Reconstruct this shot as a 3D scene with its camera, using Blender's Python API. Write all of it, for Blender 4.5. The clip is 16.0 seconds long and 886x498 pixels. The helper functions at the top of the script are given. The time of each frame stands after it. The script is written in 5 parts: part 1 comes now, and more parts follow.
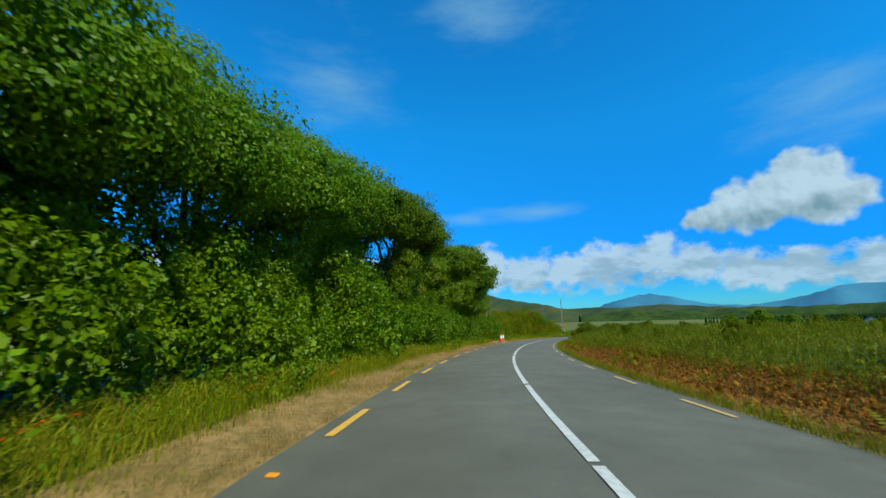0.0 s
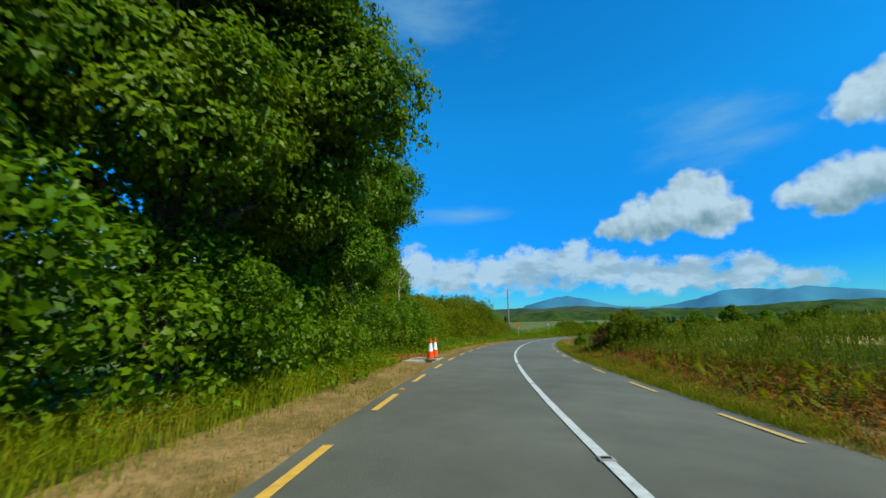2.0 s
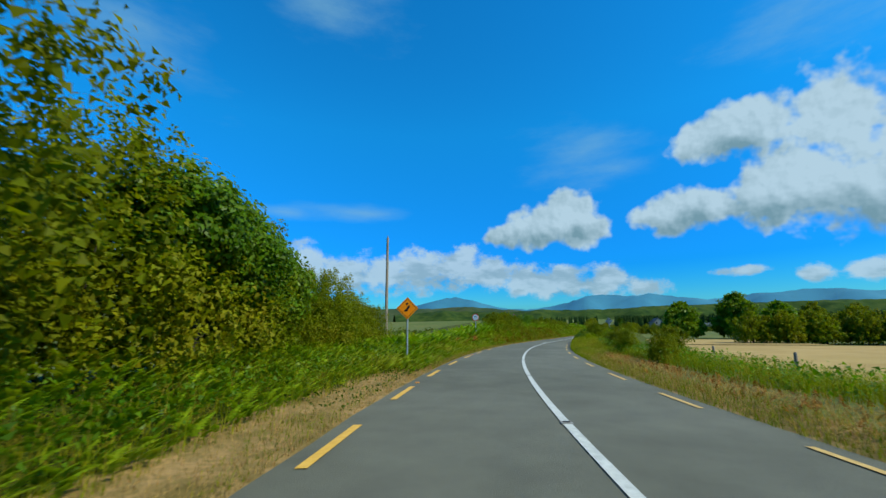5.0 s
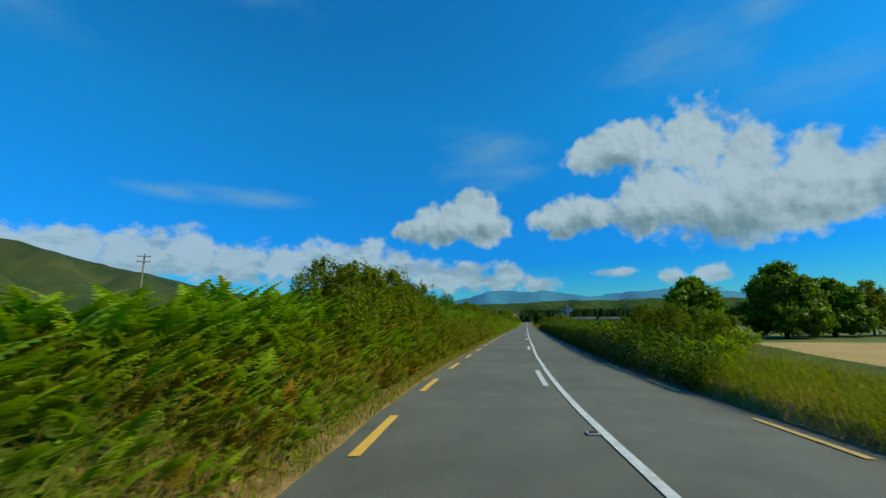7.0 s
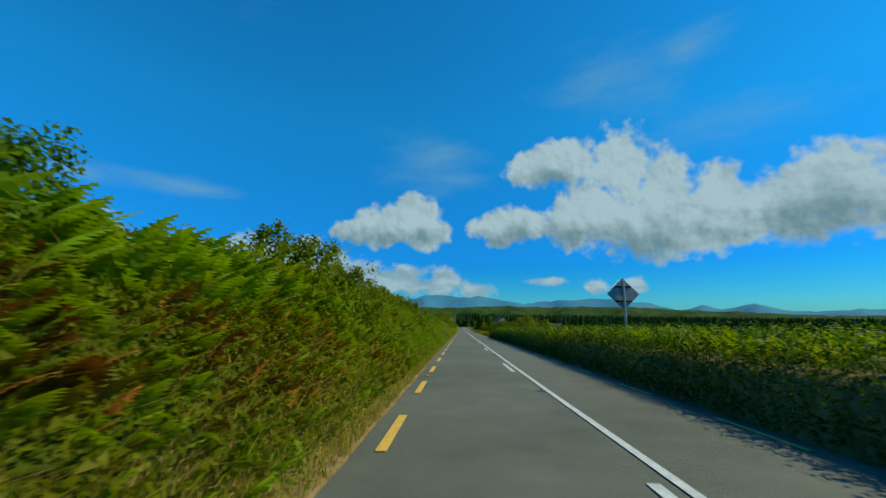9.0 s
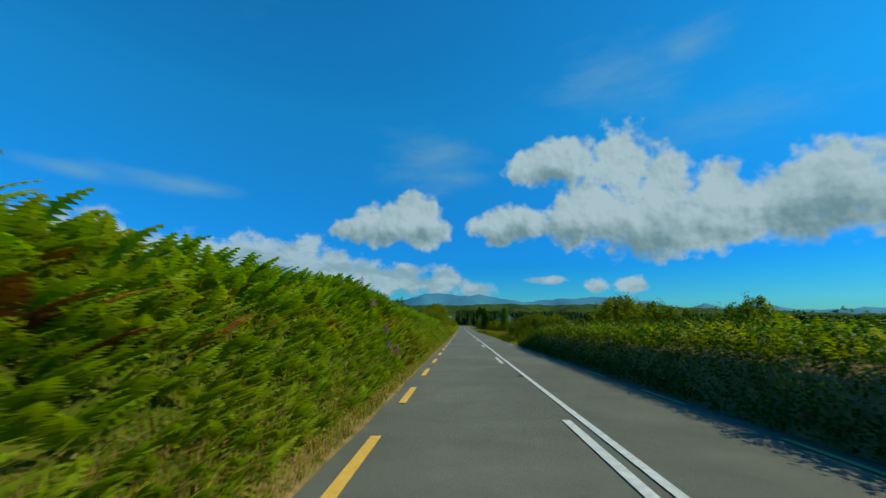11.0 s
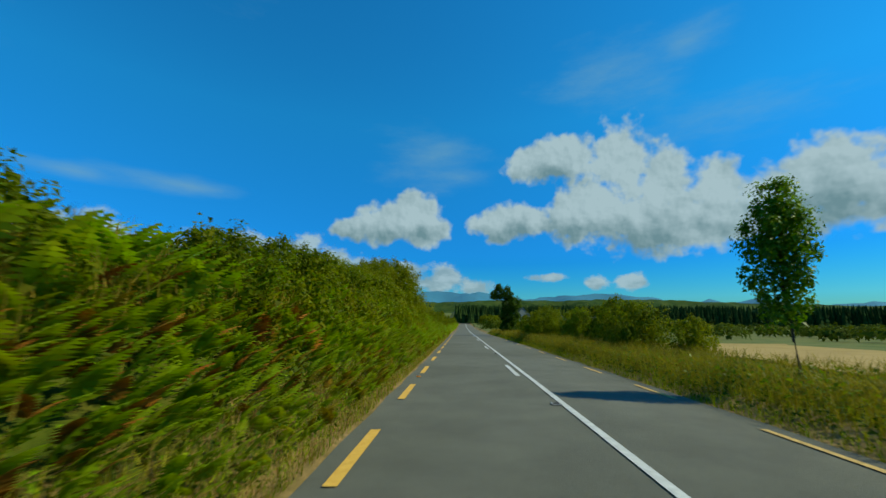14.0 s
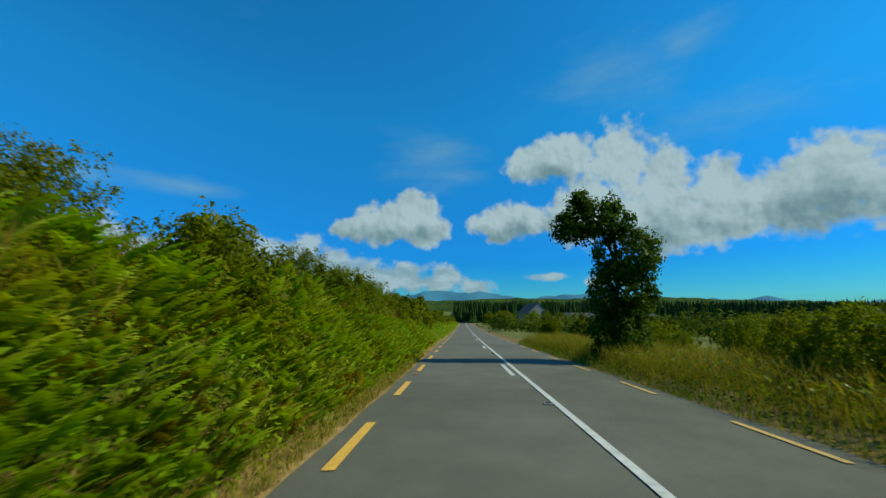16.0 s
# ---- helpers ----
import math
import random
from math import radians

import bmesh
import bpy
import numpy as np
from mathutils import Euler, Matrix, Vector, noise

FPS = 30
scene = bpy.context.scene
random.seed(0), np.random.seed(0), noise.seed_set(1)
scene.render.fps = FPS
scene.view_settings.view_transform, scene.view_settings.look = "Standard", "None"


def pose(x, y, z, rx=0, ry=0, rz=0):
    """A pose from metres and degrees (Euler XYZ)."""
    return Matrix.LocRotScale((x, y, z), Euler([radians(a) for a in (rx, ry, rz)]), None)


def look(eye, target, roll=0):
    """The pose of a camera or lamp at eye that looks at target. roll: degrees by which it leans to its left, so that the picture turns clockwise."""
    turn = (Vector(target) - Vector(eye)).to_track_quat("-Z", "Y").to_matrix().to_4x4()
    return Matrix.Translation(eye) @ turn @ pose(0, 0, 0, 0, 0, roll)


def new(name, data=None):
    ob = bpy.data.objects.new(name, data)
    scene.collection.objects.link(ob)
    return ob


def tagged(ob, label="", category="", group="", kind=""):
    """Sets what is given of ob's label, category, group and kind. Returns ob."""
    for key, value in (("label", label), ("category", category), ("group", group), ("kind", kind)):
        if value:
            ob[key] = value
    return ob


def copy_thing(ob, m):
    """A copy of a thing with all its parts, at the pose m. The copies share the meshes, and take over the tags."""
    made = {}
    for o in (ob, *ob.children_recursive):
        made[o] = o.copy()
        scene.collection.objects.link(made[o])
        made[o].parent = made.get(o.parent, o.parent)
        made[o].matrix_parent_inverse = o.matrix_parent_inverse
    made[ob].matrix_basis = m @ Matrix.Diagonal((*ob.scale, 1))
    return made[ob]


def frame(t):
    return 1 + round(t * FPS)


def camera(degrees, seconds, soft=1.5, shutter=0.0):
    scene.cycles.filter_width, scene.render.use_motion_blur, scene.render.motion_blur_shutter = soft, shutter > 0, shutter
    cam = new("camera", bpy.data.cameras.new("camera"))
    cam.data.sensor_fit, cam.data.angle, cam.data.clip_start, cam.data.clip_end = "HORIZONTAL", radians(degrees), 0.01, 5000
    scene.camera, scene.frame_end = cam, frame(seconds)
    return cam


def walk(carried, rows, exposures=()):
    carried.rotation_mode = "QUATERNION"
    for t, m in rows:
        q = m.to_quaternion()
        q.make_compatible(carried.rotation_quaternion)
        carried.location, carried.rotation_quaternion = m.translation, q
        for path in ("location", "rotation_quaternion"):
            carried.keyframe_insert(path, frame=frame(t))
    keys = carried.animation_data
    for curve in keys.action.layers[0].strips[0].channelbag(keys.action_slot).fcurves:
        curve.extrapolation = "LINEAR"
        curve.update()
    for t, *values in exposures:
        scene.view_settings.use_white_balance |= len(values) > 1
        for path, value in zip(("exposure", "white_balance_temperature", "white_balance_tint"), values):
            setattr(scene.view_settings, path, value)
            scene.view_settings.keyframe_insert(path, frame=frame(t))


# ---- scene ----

# ======================= path and camera =======================
# The drive: the car's line is worked out from its heading and speed; all the
# roadside is placed by s (metres along that line) and d (metres to its right).
EYE = 1.315
YAW = [(-7, -60.4), (-3, -60.4), (0, -49.87), (0.5, -48.07), (1, -45.54), (1.5, -42.30), (2, -39.63), (2.5, -36.97), (3, -34.48), (3.5, -32.39), (4, -30.30), (4.5, -27.71), (7, -11.04), (7.5, -8.10), (8, -4.81), (8.5, -2.83), (9, -2.29), (11.5, -2.42), (12, -2.44), (12.5, -2.36), (13, -2.38), (13.5, -2.31), (14, -2.39), (14.5, -2.33), (15, -2.34), (15.5, -2.41), (16, -2.39), (56, -2.39)]
PITCH = [(0, 11.52), (0.5, 11.53), (1, 11.53), (1.5, 11.10), (2, 11.52), (2.5, 11.35), (3, 11.68), (3.5, 11.43), (4, 11.60), (4.5, 11.60), (7, 10.46), (7.5, 10.73), (8, 10.94), (8.5, 10.84), (9, 11.01), (11.5, 10.78), (12, 10.75), (12.5, 10.88), (13, 10.65), (13.5, 10.59), (14, 10.59), (14.5, 10.62), (15, 10.75), (15.5, 10.62), (16, 10.55)]
ROLL = [(0, -0.46), (0.5, -0.31), (1, -0.66), (1.5, -0.88), (2, -0.70), (2.5, -0.41), (3, -0.47), (3.5, -0.40), (4, -0.39), (4.5, -0.43), (7, -0.48), (7.5, -0.15), (8, 0.35), (8.5, 0.73), (9, 0.91), (11.5, 0.87), (12, 0.74), (12.5, 0.72), (13, 0.62), (13.5, 0.59), (14, 0.43), (14.5, 0.25), (15, 0.27), (15.5, 0.29), (16, 0.26)]
ASIDE = 2.81


RUN = [(-7, -100), (-1, -14.6), (0, 0.06), (0.5, 7.54), (1, 15.14), (1.5, 22.66), (2, 30.31), (2.5, 38.12), (3, 45.84), (3.5, 53.68), (4, 61.63), (4.5, 69.41), (4.7, 72.63), (7, 109.24), (7.5, 117.27), (8, 125.12), (8.5, 133.00), (9, 140.91), (9.2, 144.02), (11.5, 182.62), (12, 191.31), (12.5, 199.89), (13, 208.64), (13.5, 217.38), (14, 225.96), (14.5, 234.73), (15, 243.84), (15.5, 252.87), (16, 261.66), (17, 279.1), (60, 1036.3)]


def eased(rows, t, width):
    """A table's values at the even times t, rounded off over that many seconds."""
    n = int(3 * width / .02)
    k = np.exp(-.5 * (np.arange(-n, n + 1) * .02 / width) ** 2)
    return np.convolve(np.pad(np.interp(t, *zip(*rows)), n, mode="reflect", reflect_type="odd"), k / k.sum(), "valid")


_t = np.arange(-7, 56, .02)
_s = eased(RUN, _t, .3)
_s = _s - np.interp(0, _t, _s) + 0.06
_yaw = eased(YAW, _t, .2)
_psi = np.radians(_yaw + ASIDE)
_x = np.cumsum(np.sin(_psi) * np.gradient(_s))
_y = np.cumsum(np.cos(_psi) * np.gradient(_s))
_i = int(np.argmin(abs(_t)))
_x, _y = _x - _x[_i], _y - _y[_i]


def run(t):
    return np.interp(t, _t, _s)


def rise(s):
    """The road climbs gently in the far distance."""
    return .00009 * np.clip(np.asarray(s, float) - 300, 0, 420) ** 2


def at(s, d=0.0, z=0.0):
    """World place of the point s along and d to the right of the car's line; works on arrays."""
    a = np.interp(s, _s, _psi)
    return np.stack([np.interp(s, _s, _x) + d * np.cos(a), np.interp(s, _s, _y) - d * np.sin(a),
                     z + rise(s) + 0 * a], -1)


def turn(s):
    """Degrees by which something that faces along the road at s is turned about z."""
    return -math.degrees(float(np.interp(s, _s, _psi)))


def put(s, d, z=0.0, rz=0.0, rx=0.0, ry=0.0):
    p = at(s, d, z)
    return pose(float(p[0]), float(p[1]), float(p[2]), rx, ry, turn(s) + rz)


cam = camera(95.2, 16.0, soft=1.45, shutter=.07)
rows = []
for i in range(65):
    t = i * .25
    p = at(float(run(t)))
    yaw, pitch = float(np.interp(t, _t, _yaw)), float(np.interp(t, *zip(*PITCH)))
    rows.append((t, pose(float(p[0]), float(p[1]), EYE, 90 + pitch, 0, -yaw)
                 @ pose(0, 0, 0, 0, 0, float(np.interp(t, *zip(*ROLL))))))
walk(cam, rows, [(0, .36, 7400, 2), (4.7, .3, 7350, 2), (7, 0, 7750, 0), (9, 0, 7950, -3), (16, 0, 8250, -3)])

# ======================= world and sun =======================
SUN_AZ, SUN_EL = 94.0, 44.0    # degrees to the right of the straight road's direction, and above the horizon


def node(tree, kind, at_=(0, 0), **values):
    n = tree.nodes.new(kind)
    for key, value in values.items():
        if key in n.inputs:
            n.inputs[key].default_value = value
        else:
            setattr(n, key, value)
    return n


def math_node(tree, op, a, b=None, clamp=False):
    n = tree.nodes.new("ShaderNodeMath")
    n.operation, n.use_clamp = op, clamp
    for i, v in enumerate((a, b)):
        if v is None:
            continue
        if isinstance(v, (int, float)):
            n.inputs[i].default_value = v
        else:
            tree.links.new(v, n.inputs[i])
    return n.outputs[0]


def smooth(tree, v, lo, hi):
    n = tree.nodes.new("ShaderNodeMapRange")
    n.interpolation_type = "SMOOTHSTEP"
    n.inputs["From Min"].default_value, n.inputs["From Max"].default_value = lo, hi
    tree.links.new(v, n.inputs["Value"])
    return n.outputs[0]


# clouds: ellipses in degrees: azimuth, elevation, half width, half height
HEAPS = [(-6.2, 15.6, 4.4, 3.1), (-11.0, 14.0, 5.0, 3.2), (-15.5, 13.0, 3.5, 1.8), (-4.5, 13.0, 3.6, 2.6),
         (6.0, 14.0, 4.8, 2.7), (10.0, 14.4, 4.0, 2.6), (11.5, 22.0, 5.2, 2.8), (15.0, 22.5, 4.5, 3.4), (22.5, 21.2, 4.2, 5.2),
         (27.5, 18.0, 3.6, 4.4), (33.3, 16.5, 2.8, 3.9), (18.0, 15.0, 7.0, 5.0), (26.0, 13.0, 7.0, 4.6), (32.0, 12.4, 5.0, 3.8),
         (38.5, 13.6, 5.0, 4.4), (43.0, 14.6, 5.0, 5.0), (48.5, 13.2, 5.5, 4.4), (57.0, 12.5, 7.0, 4.0), (70, 13, 9, 4)]
BANK = [(-80, 7.5, 9, 3.4), (-68, 7.8, 8, 3.4), (-60.0, 7.6, 6.0, 3.2), (-54.0, 7.6, 5.5, 3.4), (-49.0, 8.0, 4.5, 3.2), (-44.0, 8.2, 4.5, 3.7), (-38.0, 7.4, 5.0, 3.0),
        (-33.0, 7.6, 5.0, 3.3), (-28.0, 8.0, 4.5, 3.6), (-22.5, 8.4, 4.5, 3.6), (-17.0, 7.6, 4.5, 3.0), (-12.0, 6.4, 4.5, 2.6), (-7.5, 6.6, 4.5, 2.6), (-2.8, 6.3, 4.4, 2.3),
        (2.0, 5.0, 3.6, 1.5), (18.5, 5.5, 1.6, 1.0), (22.8, 5.4, 2.2, 1.1), (12.5, 6.4, 2.6, .7)]
SHADE = [(-10.0, 12.0, 7.5, 1.7), (8.0, 12.2, 5.5, 1.6), (17.0, 12.4, 7.0, 2.0), (26.0, 10.8, 7.0, 2.4), (41.0, 11.5, 7.0, 2.8),
         (12.5, 20.0, 4.5, 1.4), (-37.0, 7.6, 8.0, 2.0), (-48.0, 8.2, 7.0, 2.0),
         (-24.0, 7.2, 7.0, 1.8), (-7.0, 5.8, 7.0, 1.2), (50.0, 11.0, 6.0, 2.4)]
WISPS = [(-4.0, 23.5, 8.5, 4.2), (0.5, 20.8, 7.0, 2.0), (22.0, 32.5, 10.0, 3.8), (31.0, 33.0, 5.0, 2.4), (-36.0, 16.2, 7.5, 1.0),
         (-47.0, 15.6, 4.5, .8), (-66.0, 33.0, 10.0, 6.0), (-42.0, 42.0, 12.0, 5.0), (40.0, 24.0, 12.0, 3.0)]


def sky_world():
    world = bpy.data.worlds.new("sky")
    scene.world = world
    world.use_nodes = True
    tree = world.node_tree
    tree.nodes.clear()
    link = tree.links.new
    sky = node(tree, "ShaderNodeTexSky", sky_type="NISHITA", sun_disc=False, sun_elevation=radians(SUN_EL),
               sun_rotation=radians(SUN_AZ), altitude=50.0, air_density=1.0, dust_density=.25, ozone_density=2.5)
    deep = node(tree, "ShaderNodeHueSaturation", Hue=.503, Saturation=1.95, Value=2.0)
    link(sky.outputs[0], deep.inputs["Color"])
    coord = node(tree, "ShaderNodeTexCoord")
    ax = node(tree, "ShaderNodeSeparateXYZ")
    link(coord.outputs["Generated"], ax.inputs[0])
    az = math_node(tree, "MULTIPLY", math_node(tree, "ARCTAN2", ax.outputs[0], ax.outputs[1]), 180 / math.pi)
    el = math_node(tree, "MULTIPLY", math_node(tree, "ARCSINE", ax.outputs[2]), 180 / math.pi)
    flat = node(tree, "ShaderNodeCombineXYZ")
    link(az, flat.inputs[0])
    link(el, flat.inputs[1])

    def billow(scale, detail, rough, stretch=1.0, seed=0.0):
        mapping = node(tree, "ShaderNodeMapping")
        mapping.inputs["Scale"].default_value = (1 / stretch, 1, 1)
        mapping.inputs["Location"].default_value = (seed, seed * .7, seed * .3)
        link(flat.outputs[0], mapping.inputs[0])
        n = node(tree, "ShaderNodeTexNoise", Scale=scale, Detail=detail, Roughness=rough)
        link(mapping.outputs[0], n.inputs["Vector"])
        return n.outputs["Fac"]

    def field(ellipses):
        out = None
        for a, e, ra, re in ellipses:
            sub = node(tree, "ShaderNodeVectorMath", operation="SUBTRACT")
            link(flat.outputs[0], sub.inputs[0])
            sub.inputs[1].default_value = (a, e, 0)
            div = node(tree, "ShaderNodeVectorMath", operation="DIVIDE")
            link(sub.outputs[0], div.inputs[0])
            div.inputs[1].default_value = (ra, re, 1)
            length = node(tree, "ShaderNodeVectorMath", operation="LENGTH")
            link(div.outputs[0], length.inputs[0])
            v = math_node(tree, "SUBTRACT", 1.0, length.outputs["Value"])
            out = v if out is None else math_node(tree, "SMOOTH_MAX", out, v)
        return out

    n1, n2, n3 = billow(.2, 4, .5), billow(.62, 2, .45, seed=9.0), billow(.3, 3, .5, seed=5.0)
    n4, n5 = billow(.42, 6, .6, 1.3, 13.0), billow(.5, 4, .55, 2.2, 17.0)
    ragged = math_node(tree, "ADD", math_node(tree, "MULTIPLY", math_node(tree, "SUBTRACT", n1, .5), 1.1),
                       math_node(tree, "MULTIPLY", math_node(tree, "SUBTRACT", n2, .5), .8))
    n1_sunward, n2_sunward = billow(.2, 4, .5, seed=.3), billow(.62, 2, .45, seed=9.5)
    turned = math_node(tree, "ADD", math_node(tree, "MULTIPLY", math_node(tree, "SUBTRACT", n1_sunward, n1), 2.6),
                       math_node(tree, "MULTIPLY", math_node(tree, "SUBTRACT", n2_sunward, n2), .7))
    frayed = math_node(tree, "MULTIPLY", math_node(tree, "SUBTRACT", n4, .5), 2.3)
    lump = math_node(tree, "ADD", field(HEAPS), ragged)
    heap = smooth(tree, lump, -.06, .32)
    bank = math_node(tree, "MULTIPLY", smooth(tree, math_node(tree, "ADD", field(BANK), frayed), -.05, .5), .9)
    streak = math_node(tree, "MULTIPLY", smooth(tree, math_node(tree, "ADD", n5, math_node(tree, "MULTIPLY", el, -.03)), .2, .42), .62)
    under = math_node(tree, "ADD", field(SHADE), math_node(tree, "MULTIPLY", math_node(tree, "SUBTRACT", n3, .5), 1.6))
    shade = math_node(tree, "ADD", math_node(tree, "MULTIPLY", smooth(tree, under, -.5, .8), .8),
                      math_node(tree, "MULTIPLY", smooth(tree, math_node(tree, "ADD", n3, math_node(tree, "MULTIPLY", n2, .5)), .62, 1.05), .3), True)
    wisp_n = billow(.13, 7, .62, 3.2, 4.0)
    wisp = math_node(tree, "MULTIPLY", smooth(tree, math_node(tree, "ADD", math_node(tree, "MULTIPLY", field(WISPS), .45),
                     math_node(tree, "MULTIPLY", math_node(tree, "SUBTRACT", wisp_n, .5), 1.9)), -.12, .85), .56)
    light = node(tree, "ShaderNodeMix", data_type="RGBA")
    light.inputs["A"].default_value = (3.95, 5.75, 8.0, 1)
    light.inputs["B"].default_value = (1.5, 2.9, 4.2, 1)
    # the heaps are shaded below, the low bank in streaks
    only_bank = math_node(tree, "SUBTRACT", bank, heap, True)
    dim = node(tree, "ShaderNodeMix", data_type="FLOAT")
    link(only_bank, dim.inputs["Factor"])
    link(math_node(tree, "ADD", shade, turned, True), dim.inputs["A"])
    link(streak, dim.inputs["B"])
    link(dim.outputs["Result"], light.inputs["Factor"])
    puff = node(tree, "ShaderNodeMix", data_type="RGBA")
    puff.inputs["B"].default_value = (2.0, 4.4, 6.6, 1)
    link(wisp, puff.inputs["Factor"])
    low = node(tree, "ShaderNodeValToRGB")     # clean dry air: little whitening towards the horizon
    for i, (at_, c) in enumerate(((0.0, (.125, .28, .49)), (.16, (.045, .61, .93)), (.45, (.03, 1.12, 1.16)))):
        if i > 1:
            low.color_ramp.elements.new(at_)
        low.color_ramp.elements[i].position = at_
        low.color_ramp.elements[i].color = (*c, 1)
    link(math_node(tree, "DIVIDE", el, 60.0), low.inputs[0])
    clean = node(tree, "ShaderNodeMix", data_type="RGBA", blend_type="MULTIPLY")
    clean.inputs["Factor"].default_value = 1
    link(deep.outputs[0], clean.inputs["A"])
    link(low.outputs[0], clean.inputs["B"])
    link(clean.outputs["Result"], puff.inputs["A"])
    both = math_node(tree, "MAXIMUM", heap, bank)
    full = node(tree, "ShaderNodeMix", data_type="RGBA")
    link(both, full.inputs["Factor"])
    link(puff.outputs["Result"], full.inputs["A"])
    link(light.outputs["Result"], full.inputs["B"])
    back = node(tree, "ShaderNodeBackground", Strength=.09)
    link(full.outputs["Result"], back.inputs[0])
    out = node(tree, "ShaderNodeOutputWorld")
    link(back.outputs[0], out.inputs[0])


sky_world()
sun = new("sun", bpy.data.lights.new("sun", "SUN"))
sun.data.energy, sun.data.angle, sun.data.color = 4.6, radians(.6), (.95, .94, .79)
_a, _e = radians(SUN_AZ), radians(SUN_EL)
_d = Vector((math.sin(_a) * math.cos(_e), math.cos(_a) * math.cos(_e), math.sin(_e)))
sun.matrix_world = look(tuple(_d * 200), (0, 0, 0))

# ======================= materials =======================


def material(name, colours, rough=.8, scale=4.0, detail=6.0, bump=0.0, bump_scale=60.0, spread=.0, leaf=0.0,
             metal=0.0, big=None, coords="Object", spec=.15, by="island"):
    """Two scales of noise between colours; spread: how far pieces differ; leaf: light let through."""
    m = bpy.data.materials.new(name)
    m.use_nodes = True
    tree = m.node_tree
    link = tree.links.new
    tree.nodes.clear()
    out = node(tree, "ShaderNodeOutputMaterial")
    bsdf = node(tree, "ShaderNodeBsdfPrincipled")
    bsdf.inputs["Roughness"].default_value, bsdf.inputs["Metallic"].default_value = rough, metal
    bsdf.inputs["Specular IOR Level"].default_value = spec
    coord = node(tree, "ShaderNodeTexCoord")
    n = node(tree, "ShaderNodeTexNoise", Scale=scale, Detail=detail, Roughness=.6)
    link(coord.outputs[coords], n.inputs["Vector"])
    ramp = node(tree, "ShaderNodeValToRGB")
    while len(ramp.color_ramp.elements) < len(colours):
        ramp.color_ramp.elements.new(.5)
    for i, c in enumerate(colours):
        ramp.color_ramp.elements[i].position = .3 + .4 * i / max(1, len(colours) - 1)
        ramp.color_ramp.elements[i].color = (*c, 1)
    link(n.outputs["Fac"], ramp.inputs[0])
    colour = ramp.outputs[0]
    if big:
        n3 = node(tree, "ShaderNodeTexNoise", Scale=big[0], Detail=3.0)
        link(coord.outputs[coords], n3.inputs["Vector"])
        mix = node(tree, "ShaderNodeMix", data_type="RGBA", blend_type="MULTIPLY")
        mix.inputs["B"].default_value = (*big[1], 1)
        link(smooth(tree, n3.outputs["Fac"], .38, .66), mix.inputs["Factor"])
        link(colour, mix.inputs["A"])
        colour = mix.outputs["Result"]
    if spread:
        if by == "island":
            rnd = node(tree, "ShaderNodeNewGeometry").outputs["Random Per Island"]
        else:
            rnd = node(tree, "ShaderNodeObjectInfo").outputs["Random"]
        hsv = node(tree, "ShaderNodeHueSaturation")
        r = node(tree, "ShaderNodeMapRange")
        r.inputs["To Min"].default_value, r.inputs["To Max"].default_value = 1 - spread, 1 + spread
        link(rnd, r.inputs["Value"])
        link(r.outputs[0], hsv.inputs["Value"])
        h = node(tree, "ShaderNodeMapRange")
        h.inputs["To Min"].default_value, h.inputs["To Max"].default_value = .5 - spread * .05, .5 + spread * .035
        link(math_node(tree, "FRACT", math_node(tree, "MULTIPLY", rnd, 37.0)), h.inputs["Value"])
        link(h.outputs[0], hsv.inputs["Hue"])
        link(colour, hsv.inputs["Color"])
        colour = hsv.outputs[0]
    if leaf and by == "island":
        info = node(tree, "ShaderNodeObjectInfo").outputs["Random"]
        own = node(tree, "ShaderNodeHueSaturation")
        for key, lo, hi, src in (("Value", .84, 1.16, info), ("Hue", .49, .512, math_node(tree, "FRACT", math_node(tree, "MULTIPLY", info, 13.0)))):
            r = node(tree, "ShaderNodeMapRange")
            r.inputs["To Min"].default_value, r.inputs["To Max"].default_value = lo, hi
            link(src, r.inputs["Value"])
            link(r.outputs[0], own.inputs[key])
        link(colour, own.inputs["Color"])
        colour = own.outputs[0]
    link(colour, bsdf.inputs["Base Color"])
    if bump:
        n2 = node(tree, "ShaderNodeTexNoise", Scale=bump_scale, Detail=4.0)
        link(coord.outputs[coords], n2.inputs["Vector"])
        b = node(tree, "ShaderNodeBump", Strength=bump, Distance=.02)
        link(n2.outputs["Fac"], b.inputs["Height"])
        link(b.outputs[0], bsdf.inputs["Normal"])
    shader = bsdf.outputs[0]
    if leaf:
        thin = node(tree, "ShaderNodeBsdfTranslucent")
        warm = node(tree, "ShaderNodeMix", data_type="RGBA", blend_type="MULTIPLY")
        warm.inputs["Factor"].default_value = 1
        warm.inputs["B"].default_value = (1.0, 1.0, .45, 1)
        link(colour, warm.inputs["A"])
        link(warm.outputs["Result"], thin.inputs[0])
        mix = node(tree, "ShaderNodeMixShader")
        mix.inputs[0].default_value = leaf
        link(shader, mix.inputs[1])
        link(thin.outputs[0], mix.inputs[2])
        shader = mix.outputs[0]
    link(shader, out.inputs[0])
    return m


